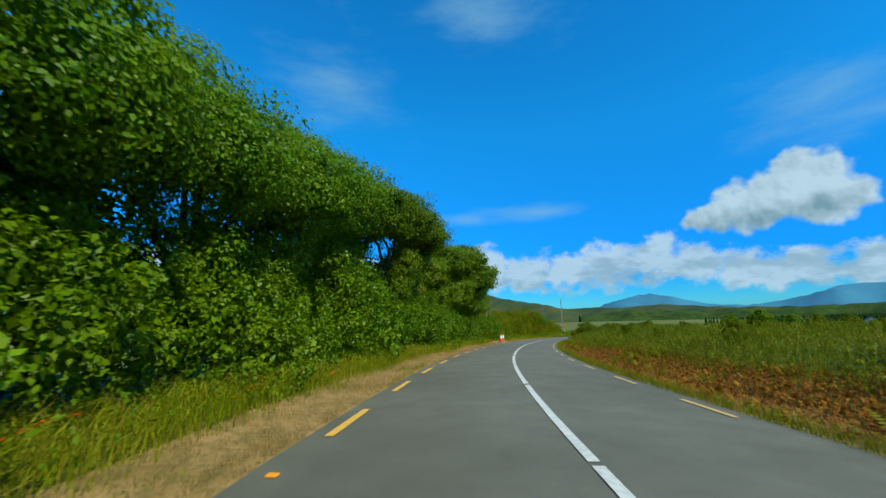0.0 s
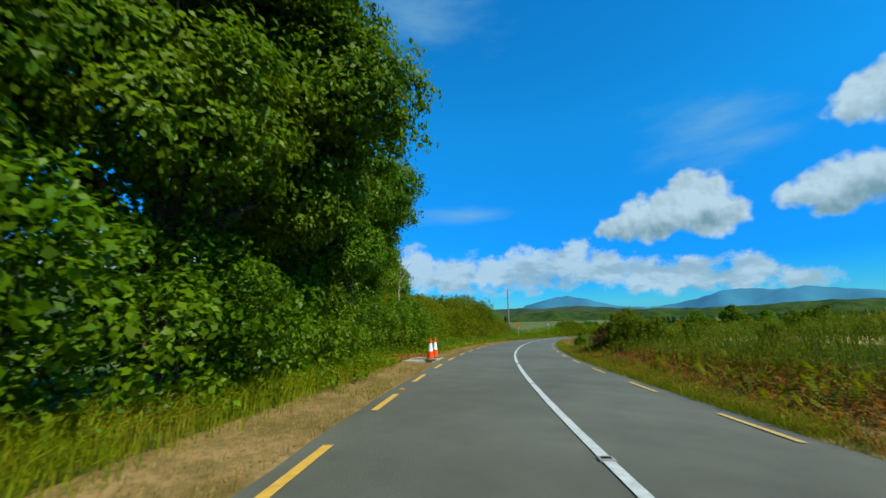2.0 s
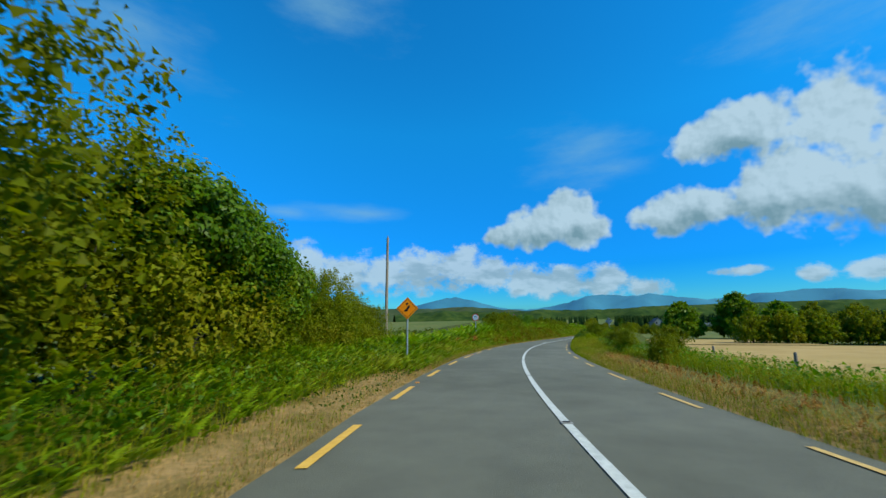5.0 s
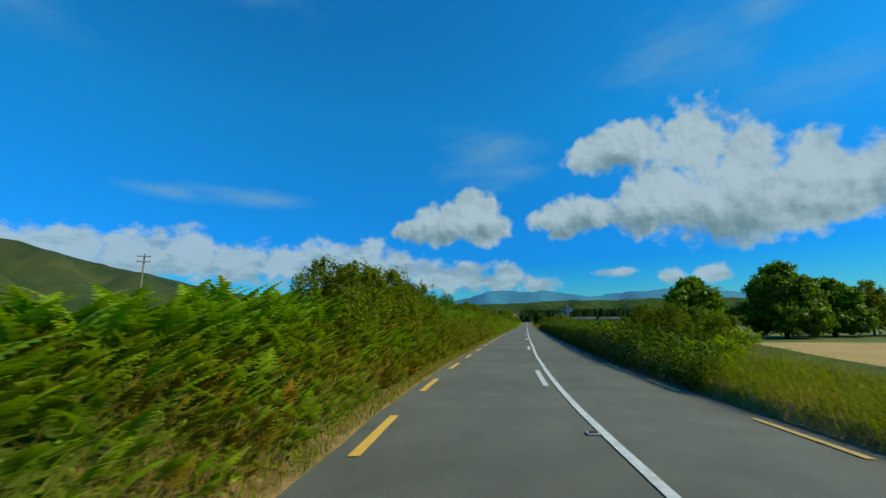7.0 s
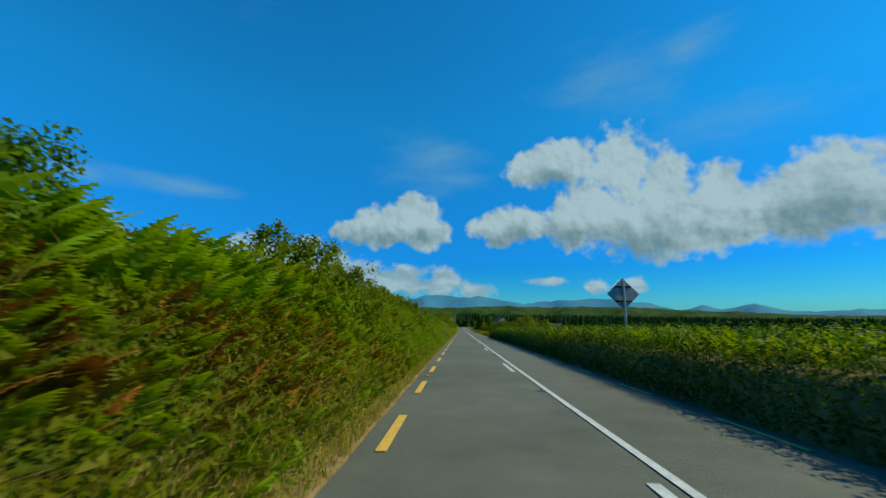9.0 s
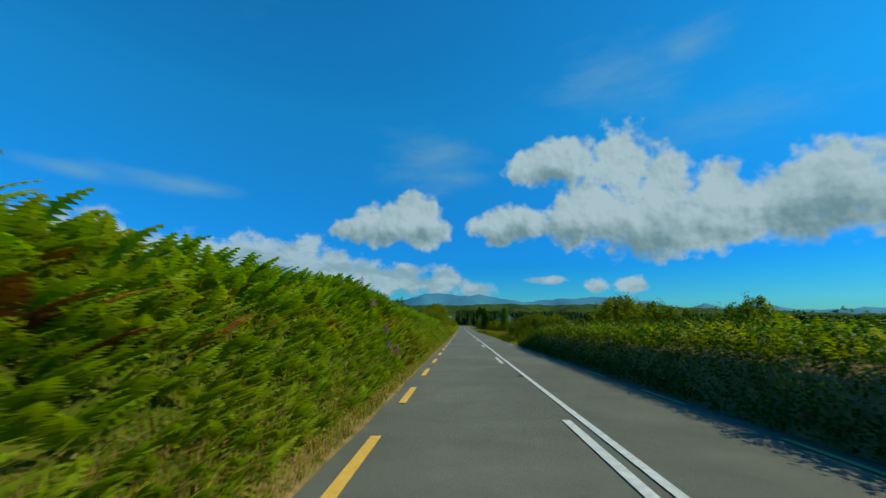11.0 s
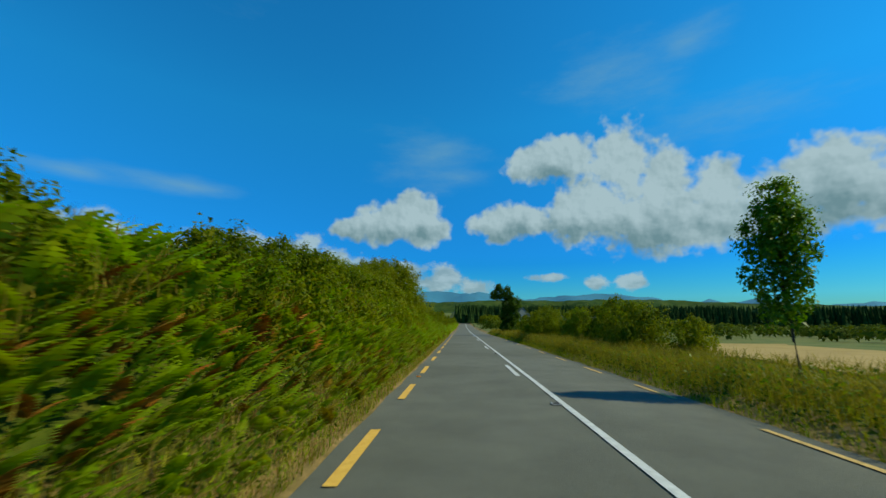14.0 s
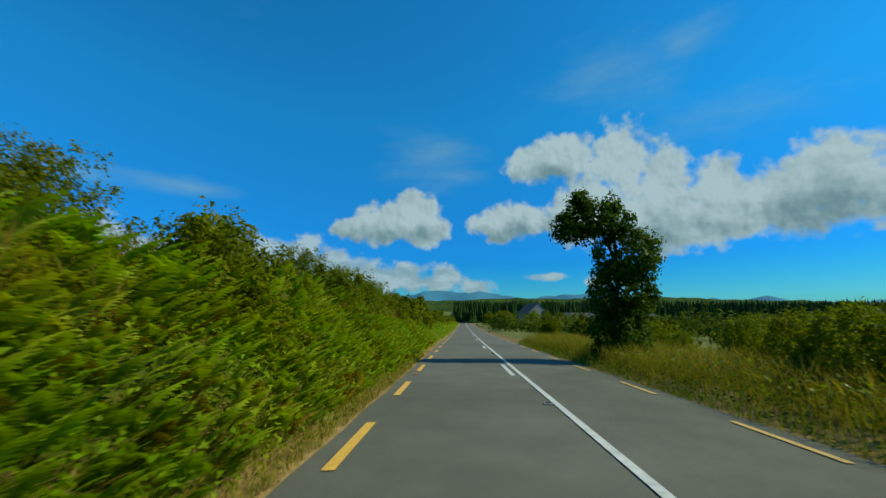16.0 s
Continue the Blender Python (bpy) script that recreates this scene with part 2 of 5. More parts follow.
ASPHALT = material("asphalt", [(.108, .11, .088), (.142, .145, .114)], .8, 1.2, 10, .5, 220, big=(.25, (.82, .82, .8)))
WHITE = material("white_paint", [(.36, .38, .36), (.56, .58, .55)], .6, 9, 8, .3, 200)
PALE_YELLOW = material("worn_yellow_paint", [(.42, .27, .09), (.55, .38, .14)], .7, 9, 8, .3, 200)
YELLOW = material("yellow_paint", [(.55, .3, .05), (.7, .43, .09)], .6, 9, 8, .3, 200)
EARTH = material("earth", [(.13, .11, .03), (.34, .215, .09), (.2, .14, .05), (.3, .2, .075)], .95, 3.5, 10, 1.0, 45, big=(.9, (.62, .66, .5)))
GRASSLAND = material("grassland", [(.05, .085, .015), (.11, .125, .03), (.16, .14, .045)], .95, .35, 8, .6, 8,
                     big=(.02, (.75, .9, .7)), coords="Object")
DRY = material("dry_grass", [(.29, .185, .06), (.41, .27, .1), (.25, .2, .045)], .9, 1.5, 8, .6, 40, spread=.28, leaf=.4)
GREEN_BLADE = material("grass_blade", [(.1, .16, .004), (.19, .23, .008), (.32, .27, .03)], .7, .8, 6, spread=.4, leaf=.48, spec=.08)
SEED = material("grass_seed_head", [(.19, .16, .018), (.28, .22, .03), (.2, .19, .02)], .9, 3, 4, spread=.25, leaf=.5)
LEAF_A = material("oak_leaf", [(.05, .125, .003), (.105, .2, .006), (.15, .225, .01)], .42, .5, 4, spread=.3, leaf=.48, spec=.16)
LEAF_B = material("willow_leaf", [(.095, .135, .004), (.165, .195, .007), (.23, .215, .012)], .5, .5, 4, spread=.26, leaf=.56, spec=.08)
# darkest leaf; also paints shade into the hedge face, bank gaps and verge
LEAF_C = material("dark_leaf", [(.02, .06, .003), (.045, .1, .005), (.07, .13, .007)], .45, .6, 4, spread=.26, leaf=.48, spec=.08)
FROND = material("bracken_frond", [(.135, .245, .008), (.205, .315, .014), (.32, .34, .028)], .55, .5, 4, spread=.22, leaf=.48, spec=.08)
RUST_FROND = material("dead_bracken", [(.17, .06, .006), (.27, .105, .01), (.3, .16, .022)], .9, 1.0, 5, spread=.25, leaf=.15)
UNDER = material("undergrowth_soil", [(.025, .04, .003), (.05, .07, .005), (.09, .075, .012)], .95, 2.0, 8, .9, 14)
BARK = material("bark", [(.03, .026, .02), (.085, .066, .05)], .95, 6, 8, .9, 25)
PALE_WOOD = material("bleached_wood", [(.22, .2, .15), (.36, .33, .26)], .9, 5, 6, .5, 30)
YELLOW_FROND = material("yellowing_bracken", [(.15, .125, .006), (.21, .165, .009), (.25, .15, .014)], .8, 1.0, 5, spread=.25, leaf=.35, spec=.08)
BROWN_LEAF = material("withered_leaf", [(.085, .05, .01), (.15, .088, .016), (.13, .105, .014)], .85, 1.0, 5, spread=.28, leaf=.25, spec=.06)
HEATH = material("heath_blade", [(.08, .115, .007), (.14, .16, .01), (.22, .17, .025)], .8, .8, 6, spread=.25, leaf=.35, spec=.08)
STUBBLE = material("stubble", [(.3, .2, .07), (.41, .285, .115)], .95, .4, 8, .5, 12, big=(.05, (.85, .88, .75)))
NEEDLE = material("spruce_needles", [(.014, .038, .008), (.032, .065, .014)], .9, .3, 5, spread=.25, spec=.05)
FARWOOD = material("far_foliage", [(.05, .085, .008), (.1, .13, .014)], .9, .3, 5, spread=.25, leaf=.35, spec=.05)
HILL = material("hill", [(.012, .032, .008), (.035, .055, .014), (.07, .075, .022)], .95, .008, 8, .4, .1)
WOODS = material("far_woods", [(.01, .03, .006), (.028, .055, .01), (.06, .08, .016)], .95, .06, 8, .6, .4, spec=.05)
# the blue of distant haze is put straight into the base colour
HAZE_MOUNTAIN = material("mountain", [(.025, .14, .22), (.04, .18, .27)], .95, .003, 8)

# ======================= helpers for meshes =======================


def part(name, bm, mat, parent=None, label=""):
    """Links a bmesh as one mesh object, under parent where there is one."""
    me = bpy.data.meshes.new(name)
    bm.to_mesh(me)
    bm.free()
    return piece(name, me, mat, parent, label)


def piece(name, me, mat, parent=None, label=""):
    if mat and not me.materials:
        me.materials.append(mat)
    ob = new(name, me)
    if parent:
        ob.parent = parent
    if label:
        ob["label"] = label
    return ob


def empty(name, m, label, category, group="", kind=""):
    ob = new(name)
    ob.empty_display_size = .2
    ob.matrix_world = m
    return tagged(ob, label, category, group, kind)


def mesh_from(name, verts, faces_n, smooth_=False):
    """A mesh from an array of vertices (n * k, 3), k to a face."""
    verts = np.asarray(verts, np.float32).reshape(-1, 3)
    me = bpy.data.meshes.new(name)
    n = len(verts) // faces_n
    me.vertices.add(len(verts))
    me.vertices.foreach_set("co", verts.ravel())
    me.loops.add(len(verts))
    me.loops.foreach_set("vertex_index", np.arange(len(verts), dtype=np.int32))
    me.polygons.add(n)
    me.polygons.foreach_set("loop_start", np.arange(0, len(verts), faces_n, dtype=np.int32))
    me.polygons.foreach_set("loop_total", np.full(n, faces_n, np.int32))
    me.update()
    return me


def grid_mesh(name, co, smooth_=True):
    """A sheet from a grid (rows, columns, 3) of places."""
    r, c = co.shape[:2]
    i = np.arange(r * c).reshape(r, c)
    f = np.stack([i[:-1, :-1], i[:-1, 1:], i[1:, 1:], i[1:, :-1]], -1).reshape(-1, 4)
    me = bpy.data.meshes.new(name)
    me.from_pydata(co.reshape(-1, 3).tolist(), [], f.tolist())
    if smooth_:
        me.polygons.foreach_set("use_smooth", [True] * len(me.polygons))
    return me


def unit(v):
    return v / (np.linalg.norm(v, axis=-1, keepdims=True) + 1e-9)


def leaf_faces(p, n, size, rng, ratio=.55, droop=.25):
    """Pointed leaves at places p that face roughly along n: three corners each."""
    k = len(p)
    t = unit(np.cross(n, rng.normal(size=(k, 3))))
    t[:, 2] -= droop
    t = unit(t)
    b = unit(np.cross(n, t))
    L = size[:, None]
    w = L * ratio * .5
    skew = L * rng.uniform(-.2, .2, (k, 1))
    return np.stack([p - b * w + t * L * .15, p + b * w + t * skew, p + t * L], 1)


def kite_leaves(p, n, size, rng, ratio=.6, droop=.3):
    """Broad pointed leaves, slightly folded along the middle: four corners each."""
    k = len(p)
    t = unit(np.cross(n, rng.normal(size=(k, 3))))
    t[:, 2] -= droop
    t = unit(t)
    b = unit(np.cross(n, t))
    L, lift = size[:, None], n * size[:, None] * .1
    w = L * ratio * .5 * rng.uniform(.8, 1.2, (k, 1))
    mid = t * L * rng.uniform(.36, .52, (k, 1))
    return np.stack([p, p + b * w + mid + lift, p + t * L, p - b * w + mid + lift], 1)


def canopy_mesh(name, lobes, count, size, seed, mat, clump=45, spray=.36, hollow=1500):
    """A crown of small leaves in sprays on the outside of its lobes; the far side, away from the road, is left thinner."""
    rng = np.random.default_rng(seed)
    lobes = np.asarray(lobes, float)
    area = lobes[:, 3] * lobes[:, 5] + lobes[:, 3] * lobes[:, 4]
    k = int(count / clump * 1.5)
    which = rng.choice(len(lobes), k, p=area / area.sum())
    u = unit(rng.normal(size=(k, 3)))
    keep = (u @ unit(np.array([.75, -.5, .1])) > -.35) | (rng.random(k) < .3)
    u, which = u[keep], which[keep]
    k = len(u)
    bumps = 1 + .12 * np.sin(u[:, 0] * 6 + which * 1.7 + seed) * np.sin(u[:, 1] * 7 + which) + .1 * np.sin(u[:, 2] * 8 + which * 2.1)
    c = lobes[which, :3] + u * lobes[which, 3:] * (bumps * rng.uniform(.72, 1.0, k))[:, None]
    rc = spray * rng.uniform(.55, 1.5, k)
    c, u, rc = (np.repeat(v, clump, 0) for v in (c, u, rc))
    v = unit(rng.normal(size=c.shape) + u * .7 + np.array([0, 0, .25]))
    p = c + v * (rc * rng.uniform(.25, 1.05, len(rc)))[:, None] * np.array([1.15, 1.15, .8])
    n = unit(v * .5 + u * .6 + np.array([.1, 0, .4]) + rng.normal(size=c.shape) * .45)
    inner = []
    for x, y, z, rx, ry, rz in lobes:
        w = unit(rng.normal(size=(hollow, 3)))
        inner.append(np.array([x, y, z]) + w * np.array([rx, ry, rz]) * rng.uniform(.2, .82, (hollow, 1)))
    inner = np.concatenate(inner, 0)
    sz = np.r_[size * rng.uniform(.6, 1.3, len(p)), size * 2.6 * rng.uniform(.7, 1.2, len(inner))]
    p, n = np.concatenate([p, inner], 0), np.concatenate([n, unit(rng.normal(size=inner.shape))], 0)
    p[:, 2] = np.maximum(p[:, 2], .03)
    me = mesh_from(name, kite_leaves(p, n, sz, rng), 4)
    me.materials.append(mat)
    return me


def crown_mesh(name, lobes, count, size, seed, mat, clump=80, shoot=.4, ratio=.82, up=.3, deep=420, kite=False):
    """Leaves in rounded tufts that sit all over uneven lobes (x, y, z, rx, ry, rz), and some deep inside."""
    rng = np.random.default_rng(seed)
    lobes = np.asarray(lobes, float)
    area = lobes[:, 3] * lobes[:, 5] + lobes[:, 3] * lobes[:, 4]
    k = count // clump
    which = rng.choice(len(lobes), k, p=area / area.sum())
    u = unit(rng.normal(size=(k, 3)))
    u[:, 2] = np.where(u[:, 2] < -.55, -u[:, 2], u[:, 2])
    bumps = 1 + .1 * np.sin(u[:, 0] * 5 + which * 1.7 + seed) * np.sin(u[:, 1] * 6 + which) + .08 * np.sin(u[:, 2] * 9 + which * 2.1)
    c = lobes[which, :3] + u * lobes[which, 3:] * (bumps * rng.uniform(.7, 1.0, k))[:, None]
    rc = shoot * rng.uniform(.6, 1.35, k)
    c, u, rc = (np.repeat(v, clump, 0) for v in (c, u, rc))
    v = unit(rng.normal(size=c.shape) + u * .75 + np.array([0, 0, .3]))
    p = c + v * (rc * rng.uniform(.35, 1.05, len(rc)))[:, None] * np.array([1, 1, 1 + up])
    n = unit(v * .85 + np.array([0, 0, .35]) + rng.normal(size=c.shape) * .45)
    inner = []
    for x, y, z, rx, ry, rz in lobes:
        w = unit(rng.normal(size=(deep, 3)))
        inner.append(np.array([x, y, z]) + w * np.array([rx, ry, rz]) * rng.uniform(.25, .8, (deep, 1)))
    inner = np.concatenate(inner, 0)
    s = np.r_[size * rng.uniform(.6, 1.25, len(p)), size * 1.5 * rng.uniform(.7, 1.2, len(inner))]
    p = np.concatenate([p, inner], 0)
    n = np.concatenate([n, unit(rng.normal(size=inner.shape))], 0)
    p[:, 2] = np.maximum(p[:, 2], .03)
    me = mesh_from(name, kite_leaves(p, n, s, rng, ratio), 4) if kite else mesh_from(name, leaf_faces(p, n, s, rng, ratio), 3)
    me.materials.append(mat)
    return me


def limb(bm, pts, r0, r1, sides=7):
    """A tapered, bent limb through the points."""
    pts = [Vector(p) for p in pts]
    rings = []
    for i, p in enumerate(pts):
        way = (pts[min(i + 1, len(pts) - 1)] - pts[max(i - 1, 0)]).normalized()
        q = way.to_track_quat("Z", "Y")
        r = r0 + (r1 - r0) * i / (len(pts) - 1)
        rings.append([bm.verts.new(p + q @ Vector((math.cos(a) * r, math.sin(a) * r, 0)))
                      for a in (2 * math.pi * j / sides for j in range(sides))])
    for a, b in zip(rings, rings[1:]):
        for j in range(sides):
            bm.faces.new((a[j], a[(j + 1) % sides], b[(j + 1) % sides], b[j]))
    bm.faces.new(rings[-1])
    bm.faces.new(rings[0][::-1])


def tree_thing(name, label, category, height, spread_, leaf_mat, seed, leaves=15000, leaf=.17, bole=.35, trunk=.16,
               lean=0.0, group="", lobes=None, clump=90, spray=.5, deep=340):
    """A tree of that height on the origin: a trunk with limbs, and a crown of leaves."""
    rng = random.Random(seed)
    root = empty(name, Matrix(), label, category, group)
    if lobes is None:
        lobes = []
        for i in range(9):
            a = i * 2.4 + rng.uniform(-.3, .3)
            f = (i % 3) / 2
            z = height * (bole + (.86 - bole) * f)
            r = spread_ * (.62 if f < .9 else .3) * rng.uniform(.7, 1.1)
            rr = spread_ * rng.uniform(.42, .6)
            lobes.append((math.cos(a) * r + lean * f, math.sin(a) * r, z, rr, rr, rr * rng.uniform(.62, .85)))
        lobes.append((lean, 0, height * .86, spread_ * .5, spread_ * .5, height * .13))
    bm = bmesh.new()
    top = height * .8
    stem = [(lean * (max(0, z) / top) ** 1.5 + rng.uniform(-.06, .06) * (z > 0), rng.uniform(-.08, .08) * (z > 0), z) for z in
            (-.3, top * .2, top * .45, top * .7, top)]
    limb(bm, stem, trunk, trunk * .25)
    for lb in lobes:
        z0 = max(height * bole * .5, min(lb[2] * .62, top * .8))
        limb(bm, [(lean * (z0 / top) ** 1.5, 0, z0), (lb[0] * .45, lb[1] * .45, (z0 + lb[2]) * .52),
                  (lb[0] * .9, lb[1] * .9, lb[2])], trunk * .42, trunk * .08, 5)
    part("trunk", bm, BARK, root)
    piece("crown", crown_mesh("crown", lobes, leaves, leaf, seed, leaf_mat, clump, shoot=spray, deep=deep), leaf_mat, root)
    return root


def bush_thing(name, label, height, spread_, leaf_mat, seed, leaves=4200, leaf=.12, group="", clump=60, upright=False, ratio=.78, tuft=.145, kite=False, deep=140):
    rng = random.Random(seed)
    root = empty(name, Matrix(), label, "bush", group)
    lobes = []
    for i in range(8):
        a, r = i * 2.4, spread_ * (.15 + .55 * (i / 8))
        z = height * rng.uniform(.22, .72) * (1 - .35 * i / 8)
        rr = spread_ * rng.uniform(.42, .56)
        lobes.append((math.cos(a) * r, math.sin(a) * r, z, rr, rr, min(height - z, rr * (1.5 if upright else .95))))
    lobes.append((0, 0, height * .6, spread_ * .5, spread_ * .5, height * .4))
    for lb in lobes[:5]:
        bm = bmesh.new()
        limb(bm, [(lb[0] * .15, lb[1] * .15, -.15), (lb[0] * .5, lb[1] * .5, lb[2] * .5), (lb[0], lb[1], lb[2])],
             .035, .01, 5)
        part("stem", bm, BARK, root)
    me = crown_mesh("foliage", lobes, leaves, leaf, seed, leaf_mat, clump, tuft * spread_, ratio, .6 if upright else .15, deep, kite)
    piece("foliage", me, leaf_mat, root)
    return root


def fronds(name, s, d, z, length, seed, mat, label, pairs=8, face=None, full=.32, arch=1.0):
    """Bracken: arching fronds, each a row of paired side leaflets. face: the side (-1, 1) to which they lean out."""
    rng = np.random.default_rng(seed)
    k = len(s)
    a = rng.random(k) * 2 * math.pi
    if face is not None:
        a = -np.interp(s, _s, _psi) + (0 if face > 0 else math.pi) + rng.normal(size=k) * (1.1 if arch == 1 else .8)
    out = np.stack([np.cos(a), np.sin(a), 0 * a], -1)
    base = at(s, d, z)
    up = np.array([0, 0, 1.0])
    side = unit(np.cross(out, up))
    L = length[:, None]
    lift = rng.uniform(.65, 1.1, (k, 1)) * arch
    quads = []
    for f in np.linspace(.25, 1, pairs):
        c = base + L * (up * (1.2 * f - .42 * f * f) * lift + out * (.12 * f + .42 * f * f))
        way = unit(up * (1.2 - .84 * f) * lift + out * (.12 + .84 * f))
        w = L * .33 * (1.1 - f) ** .75 * min(1, .45 + f)
        for sg in (-1, 1):
            tip = c + sg * side * w + way * w * .35 - up * w * .25
            half = L * full / pairs
            quads.append(np.stack([c - way * half, tip, c + way * half * 1.1], 1))
    me = mesh_from(name, np.concatenate(quads, 0), 3)
    return tagged(piece(name, me, mat), label, "bracken", kind="stuff")


def carpet(name, s, d, z, size, seed, mat, label, category="undergrowth", jitter=.25):
    """Small loose leaves over a bank."""
    rng = np.random.default_rng(seed)
    p = at(s, d, z)
    p[:, 2] += rng.random(len(s)) * jitter
    n = unit(np.array([0, 0, .8]) + rng.normal(size=p.shape) * .6)
    me = mesh_from(name, leaf_faces(p, n, size * rng.uniform(.6, 1.3, len(s)), rng, .7), 3)
    return tagged(piece(name, me, mat), label, category, kind="stuff")


def blades(name, s, d, z, length, seed, mat, label, lean=.45, width=.0045):
    """Grass: bent tapering blades, a quad and a triangle's worth each."""
    rng = np.random.default_rng(seed)
    k = len(s)
    a = rng.random(k) * 2 * math.pi
    out = np.stack([np.cos(a), np.sin(a), 0 * a], -1)
    side = np.stack([-np.sin(a + .5), np.cos(a + .5), 0 * a], -1)
    L = length[:, None]
    base = at(s, d, z)
    up = np.array([0, 0, 1.0])
    bend = lean * rng.uniform(.3, 1.3, (k, 1))
    mid = base + L * (up * .6 + out * bend * .25)
    tip = base + L * (up * (1 - bend * .35) + out * bend)
    w = width * rng.uniform(.7, 1.4, (k, 1)) * (1 + L)
    q = np.stack([base - side * w, base + side * w, mid + side * w * .5], 1)
    q2 = np.stack([mid - side * w * .8, mid + side * w * .8, tip], 1)
    me = mesh_from(name, np.stack([q, q2], 1), 3)
    return tagged(piece(name, me, mat), label, "grass", kind="stuff")


# ======================= large structure =======================


def bend_(s, a, b):
    """a on the bend, b on the straight."""
    f = np.clip((np.asarray(s, float) - 68) / 40, 0, 1)
    return a + (b - a) * f * f * (3 - 2 * f)


# the car keeps its own line in the lane: how far the left edge mark lies from it along the way
LANE = [(-80, -1.87), (-10, -1.87), (7, -1.84), (20, -1.76), (30, -1.71), (40, -1.76), (52, -1.87), (62, -1.81), (70, -1.76), (76, -1.73), (85, -1.67), (95, -1.56), (105, -1.39), (116, -1.16), (123, -0.90), (132, -0.74), (140, -0.81), (150, -0.92), (165, -1.00), (185, -1.04), (200, -1.06), (216, -1.07), (235, -1.11), (252, -1.19), (270, -1.26), (290, -1.37), (900, -1.37)]


def d_left(s):
    return np.interp(s, *zip(*LANE))


def d_white(s):
    return d_left(s) + np.interp(s, [0, 70, 108, 300], [3.07, 3.07, 2.72, 2.81])


def d_right(s):
    return d_white(s) + np.interp(s, [0, 20, 35, 50, 65, 80, 110, 118, 126, 140, 160, 180, 200, 212, 230, 250, 280],
                                [2.88, 2.61, 2.49, 2.51, 2.55, 2.51, 2.38, 2.23, 2.06, 2.07, 2.22, 2.30, 2.23, 2.16, 2.25, 2.30, 2.16])


def noise_row(s, seed, scale=.5):
    s = np.asarray(s, float)
    return (np.sin(s * scale + seed) + np.sin(s * scale * 2.3 + seed * 2.1) * .6 + np.sin(s * scale * 5.1 + seed * .7) * .35) / 1.95


# height of the greenery's top along the left side of the straight
TOPS = [(88, 1.5), (100, 1.75), (111, 1.75), (115, 2.3), (117, 2.5), (119, 2.75), (121, 2.85), (124, 3.0), (128, 3.0), (130, 2.6), (132, 2.3), (139, 2.35), (142, 2.65), (144.5, 2.95), (147, 2.9), (149, 3.2), (154, 3.0),
        (160, 2.9), (170, 2.9), (180, 2.6), (184, 2.75), (187, 2.95), (188.5, 3.05), (190, 2.95), (192, 2.8), (196, 2.6), (200, 2.5), (203, 2.85), (205, 3.0), (207, 2.9), (209, 2.75), (213, 2.55), (216, 2.35), (219, 2.1), (223, 1.95),
        (226, 2.45), (229, 2.5), (230.3, 2.7), (232, 2.7), (234, 2.95), (238, 3.0), (243, 3.2), (256, 3.0), (260, 2.6), (264, 2.7), (270, 3.0), (275, 2.9), (290, 3.1), (300, 3.1), (420, 2.6)]


def left_bank(s, d):
    """Height of the ground left of the road at d: a flat verge on the bend, a steep hedge bank on the straight."""
    s = np.asarray(s, float)
    out = np.clip(d_left(s) - d - .55, 0, 30)
    high = bend_(s - 22, .4, np.clip(np.interp(s, *zip(*TOPS)) - .45, .7, np.interp(s, [184, 187, 192, 197], [2.4, 2.75, 2.75, 2.4])))
    slope = bend_(s - 22, .1, 1.25)
    return high * (1 - np.exp(-(out * slope / high) ** 1.3)) + .05 * noise_row(s, 3) * (out > .2) - .03


def right_bank(s, d):
    """A heathy bank outside the bend, then level ground, then a low hedge bank."""
    s = np.asarray(s, float)
    out = np.clip(d - d_right(s) - np.interp(s, [98, 110, 200, 208], [.6, .3, .3, .6]), 0, 30)
    high = np.interp(s, [-60, 0, 45, 55, 62, 98, 109, 119, 126, 150, 200, 206, 212, 300], [1.0, .95, 1.5, .7, .1, .1, .16, .3, .75, .9, 1.0, .2, .1, .2])
    slope = np.interp(s, [60, 96, 110, 123, 200, 206], [.36, .36, 1.6, 3.6, 3.6, .5])
    return high * (1 - np.exp(-(out * slope / high) ** 1.3)) + .05 * noise_row(s, 5) * (out > .2) - .03


s_line = np.arange(-75, 300, 1.5)
s_line = np.concatenate([s_line, np.arange(300, 900, 6.0)])

off = np.linspace(0, 1, 9)
edge_l, edge_r = d_left(s_line) - .29 + .05 * noise_row(s_line, 1, 2.0), d_right(s_line) + .33 + .05 * noise_row(s_line, 2, 2.0)
dd = edge_l[:, None] + (edge_r - edge_l)[:, None] * off
co = at(s_line[:, None] + 0 * dd, dd, .045 * (1 - (2 * off - 1) ** 2)[None] - .02)
road = tagged(piece("road", grid_mesh("road", co), ASPHALT), "worn grey asphalt country road with a low crown", "road", kind="structure")


def crown_z(s, d):
    u = 2 * (d - (d_left(s) - .29)) / (d_right(s) + .33 - d_left(s) + .29) - 1
    return .045 * (1 - u * u) - .02


